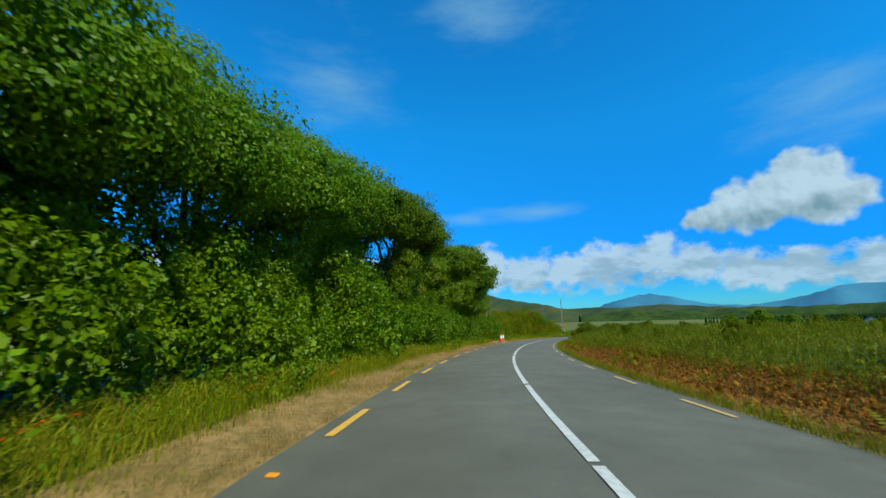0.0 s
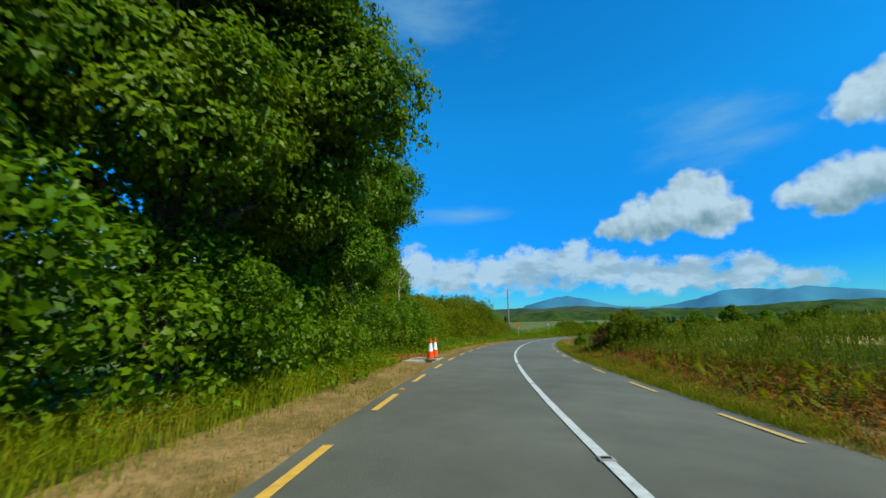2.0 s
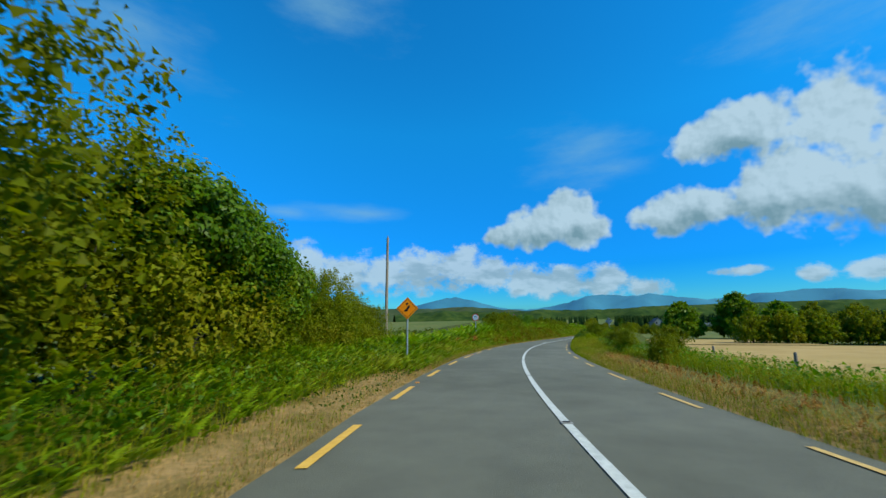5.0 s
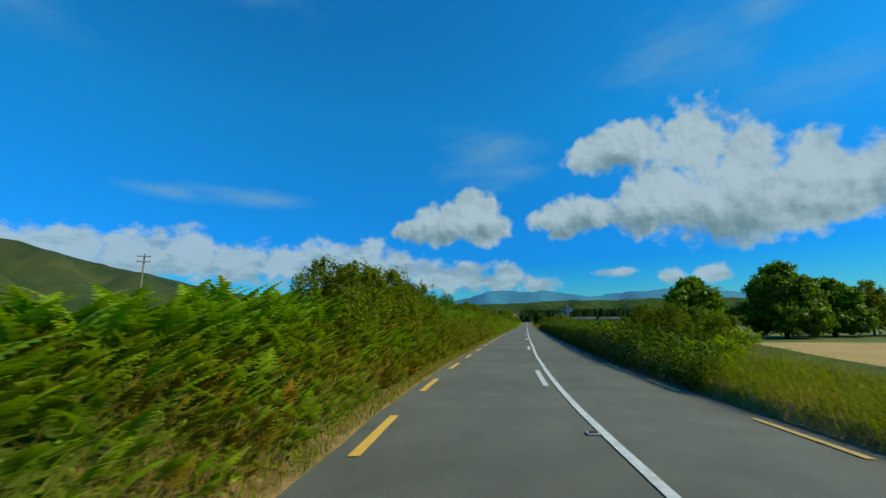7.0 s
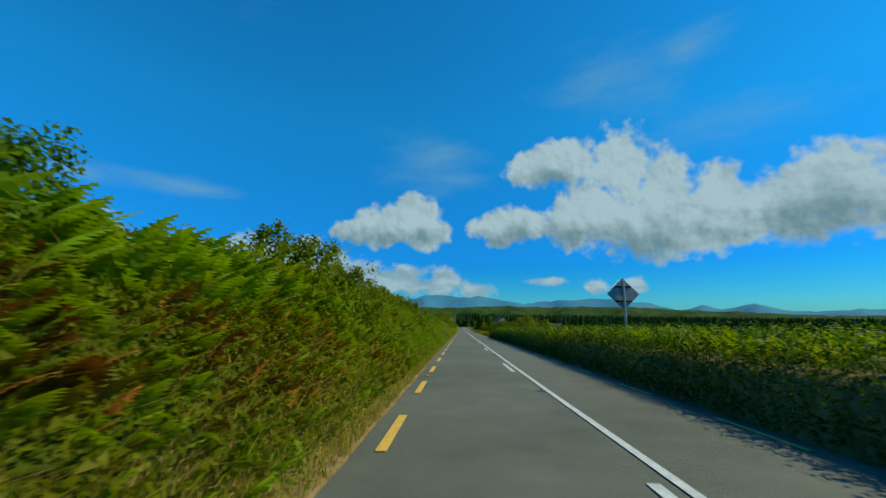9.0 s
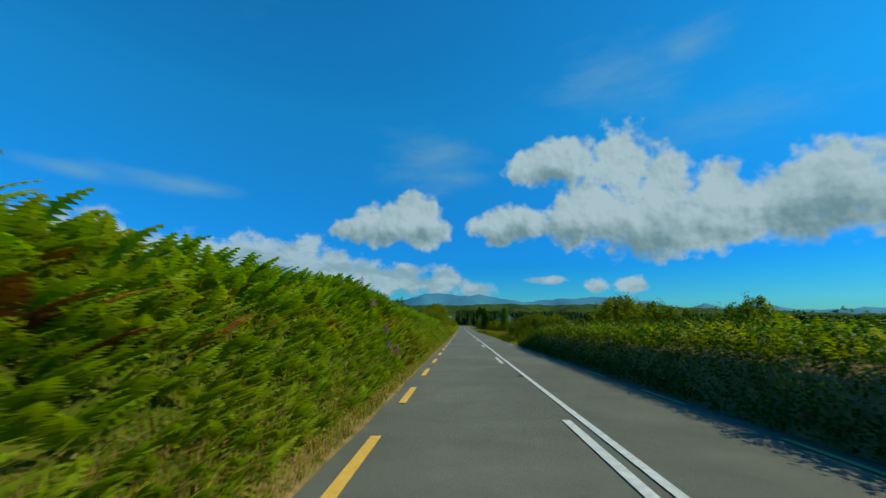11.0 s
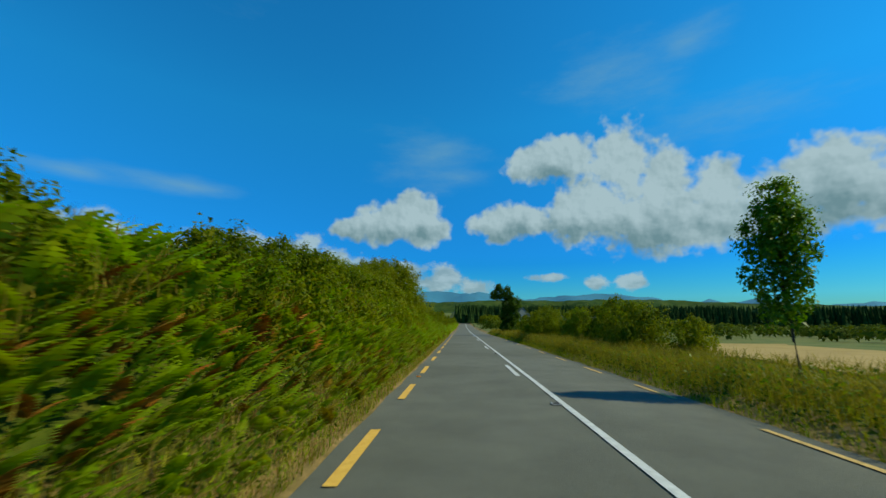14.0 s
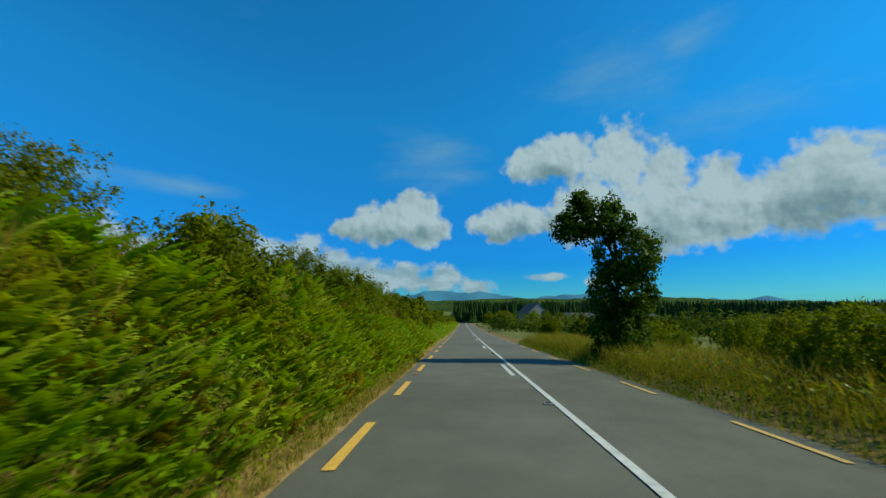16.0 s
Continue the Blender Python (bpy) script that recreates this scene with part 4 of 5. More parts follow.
def verge_grass():
    r = rand(41)

    def clear(s):
        return np.where((s > 205.5) & (s < 211.5), s + 8, s)       # the worn ground before the gate

    k = 12000
    s = r.uniform(205.8, 211.5, k)
    d = d_right(s) + .35 + r.random(k) * 3
    blades("verge_grass", s, d, right_bank(s, d) - .01, r.uniform(.05, .16, k), 67, DRY, "trampled straw in the gateway", .9)
    k = 6000
    s = r.uniform(45.5, 55, k)
    d = np.where(s < 52, -3.65, -3.2) - r.random(k) * 1.2
    blades("dead_grass", s, d, left_bank(s, d) - .01, r.uniform(.06, .22, k), 68, RUST_FROND, "brown litter and cut stalks round the slab", 1.2, .006)
    k = 5000
    s = r.uniform(45.5, 55, k)
    d = np.where(s < 52, -3.7, -3.2) - r.random(k) * 1.2
    blades("verge_grass", s, d, left_bank(s, d) - .01, r.uniform(.06, .2, k), 69, DRY, "straw and cut grass round the slab", .9)
    k = 42000
    s = r.uniform(-3, 100, k)
    d = d_left(s) - .36 - r.random(k) ** 1.3 * 1.5
    blades("verge_grass", s, d, left_bank(s, d) - .01, r.uniform(.04, .16, k), 42, DRY, "dry straw-coloured mown grass beside the road", .8)
    k = 30000
    s = r.uniform(-3, 100, k)
    d = d_left(s) - .4 - r.random(k) * 1.3
    ok = noise_row(s, 8, .45) + noise_row(d * 6 + s * .3, 4, .9) * .7 > .45
    s, d = s[ok], d[ok]
    blades("verge_grass", s, d, left_bank(s, d) - .01, r.uniform(.05, .2, len(s)), 54, GREEN_BLADE, "fresh green tufts in the mown verge", .7)
    k = 44000
    s = r.uniform(-3, 104, k)
    d = d_left(s) - 1.35 - r.random(k) ** .8 * 2.2
    d = np.where((s > 46) & (s < 52.4), -4.2 - 1.0 * r.random(k), d)
    blades("tall_grass", s, d, left_bank(s, d) - .01, r.uniform(.15, .5, k), 43, GREEN_BLADE, "long green roadside grass under the trees", .55)
    k = 18000
    s = r.uniform(-3, 46, k)
    d = d_left(s) - 1.7 - r.random(k) * 1.5
    blades("tall_grass", s, d, left_bank(s, d) - .01, r.uniform(.3, .62, k), 70, GREEN_BLADE, "lush bright green grass in front of the bushes", .75, .006)
    k = 5000
    s = np.concatenate([r.uniform(-3, 24, k // 2), r.uniform(56, 104, k - k // 2)])
    d = d_left(s) - 1.5 - r.random(k) ** .8 * 1.9
    blades("tall_grass", s, d, left_bank(s, d) - .01, r.uniform(.35, .75, k), 58, SEED, "tall seeding grass along the verge", .5, .004)
    k = 20000
    s = r.uniform(-3, 104, k)
    d = d_left(s) - 1.7 - r.random(k) * 2.2
    d = np.where((s > 46) & (s < 52.4), -4.2 - 1.0 * r.random(k), d)
    carpet("undergrowth", s, d, left_bank(s, d), .085, 50, LEAF_A, "green nettles and brambles in the grass", jitter=.6)
    k = 52000
    s = r.uniform(92, 280, k)
    o = r.random(k)
    d = d_left(s) - .36 - o * .75
    blades("verge_grass", s, d, left_bank(s, d) - .01, r.uniform(.08, .22, k) + o * .2, 44, DRY, "dry yellow grass fringe below the bracken", .95)
    k = 46000
    s = r.uniform(92, 280, k)
    o = r.random(k)
    d = d_left(s) - .34 - o * .8
    blades("verge_grass", s, d, left_bank(s, d) - .01, r.uniform(.12, .3, k) + o * .2, 65, GREEN_BLADE, "lush green and yellow grass hanging over the road edge", .9)
    k = 46000
    s = np.concatenate([r.uniform(-3, 118, k * 2 // 3), r.uniform(36, 66, k - k * 2 // 3)])
    d = d_right(s) + .3 + r.random(k) * np.interp(s, [0, 30, 40, 50, 66], [.4, .4, .7, 1.3, .8])
    blades("verge_grass", s, d, right_bank(s, d) - .01, r.uniform(.08, .28, k), 64, GREEN_BLADE, "green grass fringe at the edge of the asphalt", .6)
    k = 26000
    s = r.uniform(-3, 115, k)
    d = d_right(s) + .55 + r.random(k) * 1.4
    blades("verge_grass", s, d, right_bank(s, d) - .01, r.uniform(.06, .2, k), 45, DRY, "dry straw-coloured grass beside the road", .7)
    k = 28000
    s = clear(r.uniform(54, 290, k))
    d = d_right(s) + np.interp(s, [54, 62, 70, 108, 116], [1.0, 1.0, 1.9, 1.9, .35]) + r.random(k) * 2.8
    blades("tall_grass", s, d, right_bank(s, d) - .01, r.uniform(.2, .6, k) * np.interp(s, [92, 99, 116, 119], [1, .5, .5, 1]), 46, GREEN_BLADE, "long green and yellow grass on the verge", .55)
    k = 15000
    s = r.uniform(60, 100, k)
    d = d_right(s) + 2.4 + r.random(k) * 2.0
    blades("tall_grass", s, d, right_bank(s, d) - .01, r.uniform(.22, .58, k), 59, GREEN_BLADE, "rank green grass along the fence", .5)
    k = 9000
    s = r.uniform(60, 113, k)
    d = d_right(s) + 2.3 + r.random(k) * 1.8
    carpet("undergrowth", s, d, right_bank(s, d), .09, 60, LEAF_A, "nettles and docks along the fence", jitter=.55)
    k = 15000
    s = r.uniform(58, 112, k)
    d = d_right(s) + .5 + r.random(k) ** 1.2 * 1.6
    blades("dead_grass", s, d, right_bank(s, d) - .01, r.uniform(.08, .22, k), 80, DRY, "brown cut bracken and straw on the verge", 1.2, .006)
    k = 1300
    s = r.uniform(60, 100, k)
    d = d_right(s) + .9 + r.random(k) * 1.5
    fronds("bracken", s, d, right_bank(s, d) - .02, r.uniform(.12, .25, k), 61, RUST_FROND, "brown cut bracken lying on the verge", 5)
    k = 16000
    s = r.uniform(98, 119, k)
    d = d_right(s) + .34 + r.random(k) ** 1.2 * 2.2
    blades("tall_grass", s, d, right_bank(s, d) - .01, r.uniform(.15, .36, k) * np.interp(s, [98, 104, 115, 118], [.5, 1, 1, 1.5]), 66, GREEN_BLADE, "rank grass on the bank beside the road", .6)
    k = 7000
    s = r.uniform(104, 119, k)
    d = d_right(s) + .5 + r.random(k) * 2.6
    blades("tall_grass", s, d, right_bank(s, d) - .01, r.uniform(.15, .34, k), 56, SEED, "tall golden grass at the end of the hedge", .4)
    k = 20000
    s = r.uniform(211.6, 290, k)
    d = d_right(s) + .9 + r.random(k) * 3.2
    carpet("undergrowth", s, d, right_bank(s, d), .085, 63, LEAF_A, "dark brambles among the tall grass", jitter=.5)
    # dark leaves added as painted shade at the foot of the grass
    k = 12000
    s = r.uniform(211.5, 292, k)
    d = d_right(s) + .45 + r.random(k) ** 1.3 * 1.5
    carpet("undergrowth", s, d, right_bank(s, d), .07, 79, LEAF_C, "leaves low on the verge, coloured dark for the shade under the grass", jitter=.3)
    k = 22000
    s = r.uniform(206, 292, k)
    d = d_right(s) + .32 + r.random(k) ** 1.2 * 1.3
    blades("verge_grass", s, d, right_bank(s, d) - .01, r.uniform(.1, .32, k), 48, GREEN_BLADE, "green and yellow grass at the edge of the asphalt", .8)
    k = 46000
    s = r.uniform(211, 292, k)
    d = d_right(s) + .7 + r.random(k) * 3.4
    blades("tall_grass", s, d, right_bank(s, d) - .01, r.uniform(.35, .85, k), 47, SEED, "tall grass gone to pale seed", .5)


verge_grass()


def bend_tree(label, s0, d0, lobes, leaves, seed, trunk=.2, lean=(0, 0), bole=2.2, leaf=.13,
              name="roadside_tree", group="trees along the bend"):
    """A big tree by the bend: its lobes are given as (s, d, z, radius, radius upwards); limbs run from a forked trunk into each."""
    rng = random.Random(seed)
    root = empty(name, put(s0, d0, 0), label, "tree", group)
    local = [(d - d0, s - s0, z, r, r, rz) for s, d, z, r, rz in lobes]
    fork = (lean[0], lean[1], bole)
    bm = bmesh.new()
    limb(bm, [(0, 0, -.3), (lean[0] * .2, lean[1] * .2, bole * .45), fork], trunk * 1.25, trunk, 9)
    part("trunk", bm, BARK, root)
    for x, y, z, r, _, rz in local:
        bm = bmesh.new()
        mid = (fork[0] + (x - fork[0]) * .45 + rng.uniform(-.3, .3), fork[1] + (y - fork[1]) * .45 + rng.uniform(-.3, .3), bole + (z - bole) * .62)
        limb(bm, [fork, mid, (x, y, z - rz * .2)], trunk * .6, trunk * .14, 6)
        for i in range(3):
            a = rng.uniform(0, 6.28)
            tip = (x + math.cos(a) * r * .85, y + math.sin(a) * r * .85, z + rng.uniform(-.4, .5) * rz)
            limb(bm, [(mid[0] * .4 + x * .6, mid[1] * .4 + y * .6, mid[2] * .4 + z * .6), ((x + tip[0]) / 2, (y + tip[1]) / 2, z + .1), tip], trunk * .2, .012, 5)
        part("limb", bm, BARK, root)
    piece("crown", canopy_mesh("crown", local, int(leaves * 2.1 * (.13 / leaf) ** 2), leaf, seed, LEAF_A), LEAF_A, root)
    return root


BUSHES = [bush_thing("bush", "leafy green hazel bush on the roadside", 2.9, 1.9, LEAF_A, 11, 10000, .094, ratio=.62, kite=True),
          bush_thing("bush", "olive-green willow bush on the roadside", 2.9, 1.9, LEAF_B, 12, 8600, .105, upright=True, ratio=.72, clump=45, tuft=.125, deep=200),
          bush_thing("bush", "dark green bush with dense small leaves", 2.4, 1.6, LEAF_C, 13, 8000, .09),
          bush_thing("willow_bush", "tall rounded olive-green willow thicket beside the road", 4.9, 2.9, LEAF_B, 14, 22000, .104, upright=True, tuft=.12, ratio=.72, deep=700)]


def spread(source, rows, group):
    """Copies of a thing at rows of (s, d, z, scale, turn)."""
    for n, (s, d, z, k, a) in enumerate(rows):
        m = put(s, d, z, a) @ Matrix.Diagonal((k, k, k, 1))
        ob = source if n == 0 else copy_thing(source, Matrix())
        ob.matrix_world = m
        ob["group"] = group


rnd = random.Random(5)
bend_tree("spreading oak-like tree, dense and dark green, arching over a hollow", 9, -6.8,
          [(4.4, -5.4, 4.7, 1.8, 1.4), (1.0, -5.9, 4.6, 2.1, 1.5), (7.5, -5.4, 5.0, 1.8, 1.3), (10.8, -5.2, 5.5, 1.9, 1.3), (14, -5.0, 6.3, 1.9, 1.3), (8, -7.6, 6.5, 2.3, 1.5), (13, -7.6, 7.3, 2.3, 1.5), (2, -7.4, 3.4, 2.0, 1.6), (6.5, -7.6, 3.6, 2.0, 1.6), (11.5, -6.9, 3.9, 2.0, 1.6), (15.6, -6.4, 4.0, 1.8, 1.7)], 40000, 1, .2, (.2, -.3), 2.2, .1)
bend_tree("tall leaning roadside tree with an ivy-dark trunk and open crown", 20.4, -5.6,
          [(17.6, -5.0, 6.9, 2.0, 1.3), (21, -4.8, 7.4, 2.1, 1.3), (24.3, -4.15, 7.3, 1.8, 1.2), (27.0, -5.1, 7.2, 1.6, .9), (21.5, -7.0, 7.9, 2.2, 1.3), (18.3, -7.0, 5.2, 1.7, 1.5), (23.6, -6.2, 4.4, 1.7, 1.4), (24.6, -5.2, 5.6, 1.4, 1.0), (27.6, -6.6, 3.2, 1.6, 1.2), (30, -6.4, 4.2, 1.4, 1.2), (20.9, -4.8, 3.6, .8, 1.1), (21.4, -4.5, 4.9, .9, .9)], 38000, 2, .2, (.4, .9), 3.2, .115)
bend_tree("broad leafy roadside tree hanging out over the verge", 36.5, -5.2,
          [(38.6, -3.0, 6.6, 2.0, 1.5), (37.3, -3.8, 8.0, 1.9, 1.2), (34.3, -4.8, 7.4, 2.0, 1.3), (31.6, -5.8, 6.1, 1.7, 1.2), (36.5, -6.6, 7.6, 2.3, 1.4), (39.0, -4.2, 4.7, 1.6, 1.4), (35.8, -4.7, 4.9, 1.9, 1.6), (33, -5.6, 4.3, 1.7, 1.5), (41, -4.6, 5.4, 1.6, 1.4)], 36000, 3, .24)
bend_tree("tall dark roadside tree with bare inner limbs", 46.2, -5.6,
          [(46, -4.6, 7.3, 2.1, 1.4), (48.7, -5.2, 7.0, 1.8, 1.3), (43.6, -5.1, 6.4, 2.1, 1.5), (46.4, -7.0, 8.0, 2.2, 1.4), (49.2, -5.7, 5.1, 1.4, 1.0), (43.5, -5.0, 4.2, 1.7, 1.4), (46.5, -6.6, 4.8, 1.9, 1.6), (41.5, -5.2, 6.6, 1.8, 1.5), (42.5, -6.4, 3.4, 1.7, 1.4), (40.3, -6.8, 4.6, 1.8, 1.5), (43.6, -7.4, 5.4, 2.0, 1.6)], 38000, 4, .24, (0, .3), 2.8)
bend_tree("oak-like tree at the end of the row, standing behind the willows", 58.5, -8.8,
          [(61.2, -8.6, 5.4, 1.5, 1.3), (59.3, -8.7, 6.6, 1.6, 1.3), (56.8, -8.7, 6.8, 1.6, 1.3), (54.4, -8.2, 6.6, 1.6, 1.4), (52.6, -7.4, 6.3, 1.5, 1.4), (51.4, -7.0, 4.8, 1.6, 1.5), (54.6, -8.0, 4.8, 1.6, 1.4), (57.5, -8.4, 5.0, 1.7, 1.5), (60.5, -8.3, 4.2, 1.6, 1.4), (59, -10.3, 6.8, 1.9, 1.3)], 27000, 5, .17, (0, 0), 1.8)
bend_tree("low rounded dark tree among the willows", 86, -6.4,
          [(84.8, -6.0, 3.6, 1.3, 1.0), (86.6, -6.2, 3.2, 1.4, 1.1), (88.8, -6.4, 2.6, 1.3, 1.0)], 9000, 6, .12, (0, 0), 1.0)

rows_a, rows_b, rows_c = [], [], []
s = -4.0
while s < 56:                       # undergrowth below the trees
    big = 1.22 if s < 36 else 1.0
    rows_a.append((s, float(np.interp(s, [18, 26, 36, 44, 46.5, 51, 54], [-5.8, -5.6, -5.4, -5.4, -6.1, -6.1, -5.4])) + rnd.uniform(-.35, .35), 0, big * rnd.uniform(.95, 1.25), rnd.uniform(0, 360)))
    s += rnd.uniform(1.9, 2.6)
rows_w = []
s = 51.0
while s < 99:                       # rounded willows after the trees
    k = float(np.interp(s, [50, 60, 64, 68, 73, 75, 79, 82, 85, 88, 93, 99], [.66, .74, .82, .88, .96, .92, 1.05, 1.08, 1.0, .8, .7, .48]))
    rows_w.append((s, -6.9 + rnd.uniform(-.5, .5), .05, k * rnd.uniform(.94, 1.14), rnd.uniform(0, 360)))
    s += rnd.uniform(2.9, 3.9) * max(k, .75)
# shrubs behind the bracken, as tall as the skyline of the left bank
s = 116.0
while s < 300:
    top = float(np.interp(s, [a_ for a_, _ in TOPS], [b_ for _, b_ in TOPS]))
    if top > 2.45 and not 176 < s < 229:
        d = float(d_left(s)) - 2.9 + rnd.uniform(-.3, .3)
        gap = 143.8 < s < 148.5      # a dip in the line of shrubs
        rows_b.append((s - 1.1 * (gap and s < 145.5), d - .35 * gap, .55, (top - .5) / 2.9 * rnd.uniform(.95, 1.1) * (1 - .14 * gap), rnd.uniform(0, 360)))
    s += rnd.uniform(2.2, 3.0) if s < 250 else rnd.uniform(4, 6)
s = 302.0
while s < 430:
    rows_b.append((s, float(d_left(s)) - 3.0 + rnd.uniform(-.4, .4), .3, rnd.uniform(.75, 1.1), rnd.uniform(0, 360)))
    s += rnd.uniform(4, 6)
for s, d, k in ((235, -5.5, .48), (237.8, -5.4, .54), (240.6, -5.3, .57), (243.5, -5.3, .6), (262.5, -5.5, .46), (266, -5.5, .5), (270, -5.4, .5), (274.5, -5.4, .54), (279.5, -5.4, .56), (285, -5.4, .56), (246.3, -5.3, .64), (248.8, -5.3, .76), (251.5, -5.3, .88), (254.3, -5.2, .96), (257.0, -5.2, .95)):
    rows_w.append((s, d, 1.1, k, rnd.uniform(0, 360)))
for s, d, k in ((138.9, -5.2, .98), (144.9, -4.9, .97), (205.2, -4.9, .93), (207.2, -5.1, .85)):      # taller shrubs standing out of the bank
    rows_a.append((s, d, .6, k, rnd.uniform(0, 360)))
for s, d, k in ((196.4, 8.5, 1.02), (198.6, 9.2, 1.05), (202, 9.6, .85), (189, 7.0, .76), (212.6, 8.3, .82), (213.8, 6.7, .78), (214.6, 9.2, .9), (215.5, 7.0, .86), (217, 7.8, .92), (219, 6.9, .9), (221.5, 7.6, .88), (224.5, 8.0, .72), (214.3, 5.9, .5), (214.4, 7.7, .9), (212.3, 8.9, .76), (212.1, 5.4, .42), (216.6, 5.8, .52), (219.4, 6.0, .5), (212.6, 6.3, .5), (121.8, 6.4, .54), (124, 6.1, .64), (126.5, 6.3, .66), (129, 6.7, .56), (131.5, 6.9, .44), (268.7, 6.7, .54), (269.9, 7.2, .56), (271.5, 7.6, .55), (273.5, 9.2, .5), (279.0, 7.3, .38), (277.6, 8.2, .36), (276, 9.4, .55), (281, 8.6, .5), (284, 10.5, .6), (287.5, 9, .55), (291, 11, .65), (279, 12, .6), (272, 12, .6), (275.5, 14, .7), (296, 12, .8), (50.2, -5.7, .6), (52.4, -5.3, .62), (54.6, -5.2, .7), (57, -5.2, .5), (59.6, -5.4, .42), (62.5, -5.5, .4), (66.5, -5.6, .45), (72, -5.6, .42), (257.4, 6.3, .7), (259.2, 6.1, .78), (259.5, 6.9, .85), (261.5, 7.4, 1.0), (264, 7.2, .95), (266, 8.2, .9), (227, 8.2, .6), (222.6, 6.5, .74), (225, 6.9, .7), (226.5, 9.5, .52), (229, 10, .5), (232, 10.5, .48), (236, 11, .45), (240.5, 7.8, .55), (243.5, 7.4, .74), (246, 7.6, .9), (249, 8.0, .88),
                (254.5, 8.0, .85), (257.5, 8.4, .85), (268, 8.6, .62), (270.5, 8.0, .6), (188, 9.5, .8), (285, 9.0, .7), (293, 9, .7), (303, 8.5, .7),
                (49.6, 7.2, .62), (51.6, 6.8, .68), (53.0, 6.9, .78), (54.6, 7.7, .66), (94, 6.4, .4), (97, 7.5, .5), (101, 6.6, .45), (106, 7.0, .5)):
    rows_b.append((s, d, 0, k, rnd.uniform(0, 360)))
for s, d, k in ((205.4, 5.6, .58), (205.2, 7.0, .66), (204, 5.4, .6), (203, 5.6, .66), (202, 5.5, .6), (199.5, 5.7, .6), (196, 6.3, .6), (191, 6.4, .55)):
    rows_c.append((s, d, 0, k, rnd.uniform(0, 360)))
spread(BUSHES[0], rows_a, "undergrowth below the trees")
spread(BUSHES[1], [r_ for r_ in rows_b if r_[0] < 284], "willow bushes")
far_bush = bush_thing("bush", "olive-green willow bush far along the road", 2.9, 1.9, LEAF_B, 17, 2400, .2, upright=True, tuft=.14)
heath_rows = [(s, 8.2 + 1.9 * (n % 3) + rnd.uniform(-.4, .4), 0, rnd.uniform(.2, .34), rnd.uniform(0, 360)) for n, s in enumerate(np.arange(8, 50, 2.3))]
heath_rows = [(s, d, float(right_bank(s, d)) - .12, k, a) for s, d, _, k, a in heath_rows]
scrub_rows = heath_rows + [(s, d, -.1, k, rnd.uniform(0, 360)) for s, d, k in
              ((214, 11, .7), (212, 12.5, .66), (210, 11, .55), (208, 12, .55), (211, 15, .7), (206, 14, .6), (215, 15, .75), (208, 17, .66), (213, 19, .75), (204, 18, .6), (219, 13, .8))]
spread(far_bush, scrub_rows + [r_ for r_ in rows_b if r_[0] >= 284], "willow bushes")
spread(BUSHES[2], rows_c, "dark hedge bushes")
spread(BUSHES[3], rows_w, "willow thickets")
round_bush = bush_thing("bush", "small round dark green bush beside the gate", 1.12, .52, LEAF_C, 18, 4200, .055)
round_bush.matrix_world = put(59.75, 5.45, .0)
brown_bush = bush_thing("bush", "brown withered shrub on the bank above the road", 1.5, 1.1, BROWN_LEAF, 19, 4200, .075, upright=True)
spread(brown_bush, [(54.9, 6.3, .1, .78, 0), (53.6, 6.2, .2, .92, 130), (52.6, 5.7, .2, .7, 250)], "withered shrubs")
sapling = bush_thing("ash_sapling", "airy young ash with thin feathery foliage above the bank", 3.3, 1.35, LEAF_A, 15, 6500, .08, clump=22, upright=True, ratio=.5)
sapling.matrix_world = put(137.7, -3.95, .65) @ Matrix.Diagonal((.88, .88, .88, 1))

low_lobes = [(math.cos(a) * 1.7, math.sin(a) * 1.7, 1.5 + .3 * math.sin(a * 3), 1.5, 1.5, 1.6) for a in (0, 1.05, 2.1, 3.14, 4.2, 5.25)]
low_lobes += [(math.cos(a) * 1.1, math.sin(a) * 1.1, 3.3 + .3 * math.sin(a * 2 + 1), 1.35, 1.35, 1.2) for a in (.5, 2.1, 3.7, 5.3)] + [(0, .2, 4.2, 1.3, 1.3, 1.1)]
for s, d, r, h, n, label in ((151, 16.8, 3.0, 5.6, 41, "rounded dark green tree thick down to the field edge"),
                             (150.5, 23.8, 3.3, 6.8, 42, "tall rounded dark green tree beside the hay field"),
                             (154, 29.5, 2.8, 5.4, 43, "rounded dark green tree thick down to the field edge")):
    lobes = [(s + math.sin(a) * r * .55, d + math.cos(a) * r * .55, h * .27 + .25 * math.sin(a * 3), r * .52, h * .25) for a in (0, 1.05, 2.1, 3.14, 4.2, 5.25)]
    lobes += [(s + math.sin(a) * r * .38, d + math.cos(a) * r * .38, h * .6, r * .5, h * .2) for a in (.5, 2.1, 3.7, 5.3)] + [(s, d, h * .8, r * .42, h * .17)]
    bend_tree(label, s, d, lobes, 13000, n, .16, (0, 0), 1.0, .2, "field_tree", "trees of the fields")
FIELD_TREES = tree_thing("field_tree", "rounded olive-green tree thick down to the field edge", "tree", 5.4, 3.1, LEAF_B, 16, 3600, .26, .1, .14, lobes=low_lobes, clump=32, spray=.4, deep=130)
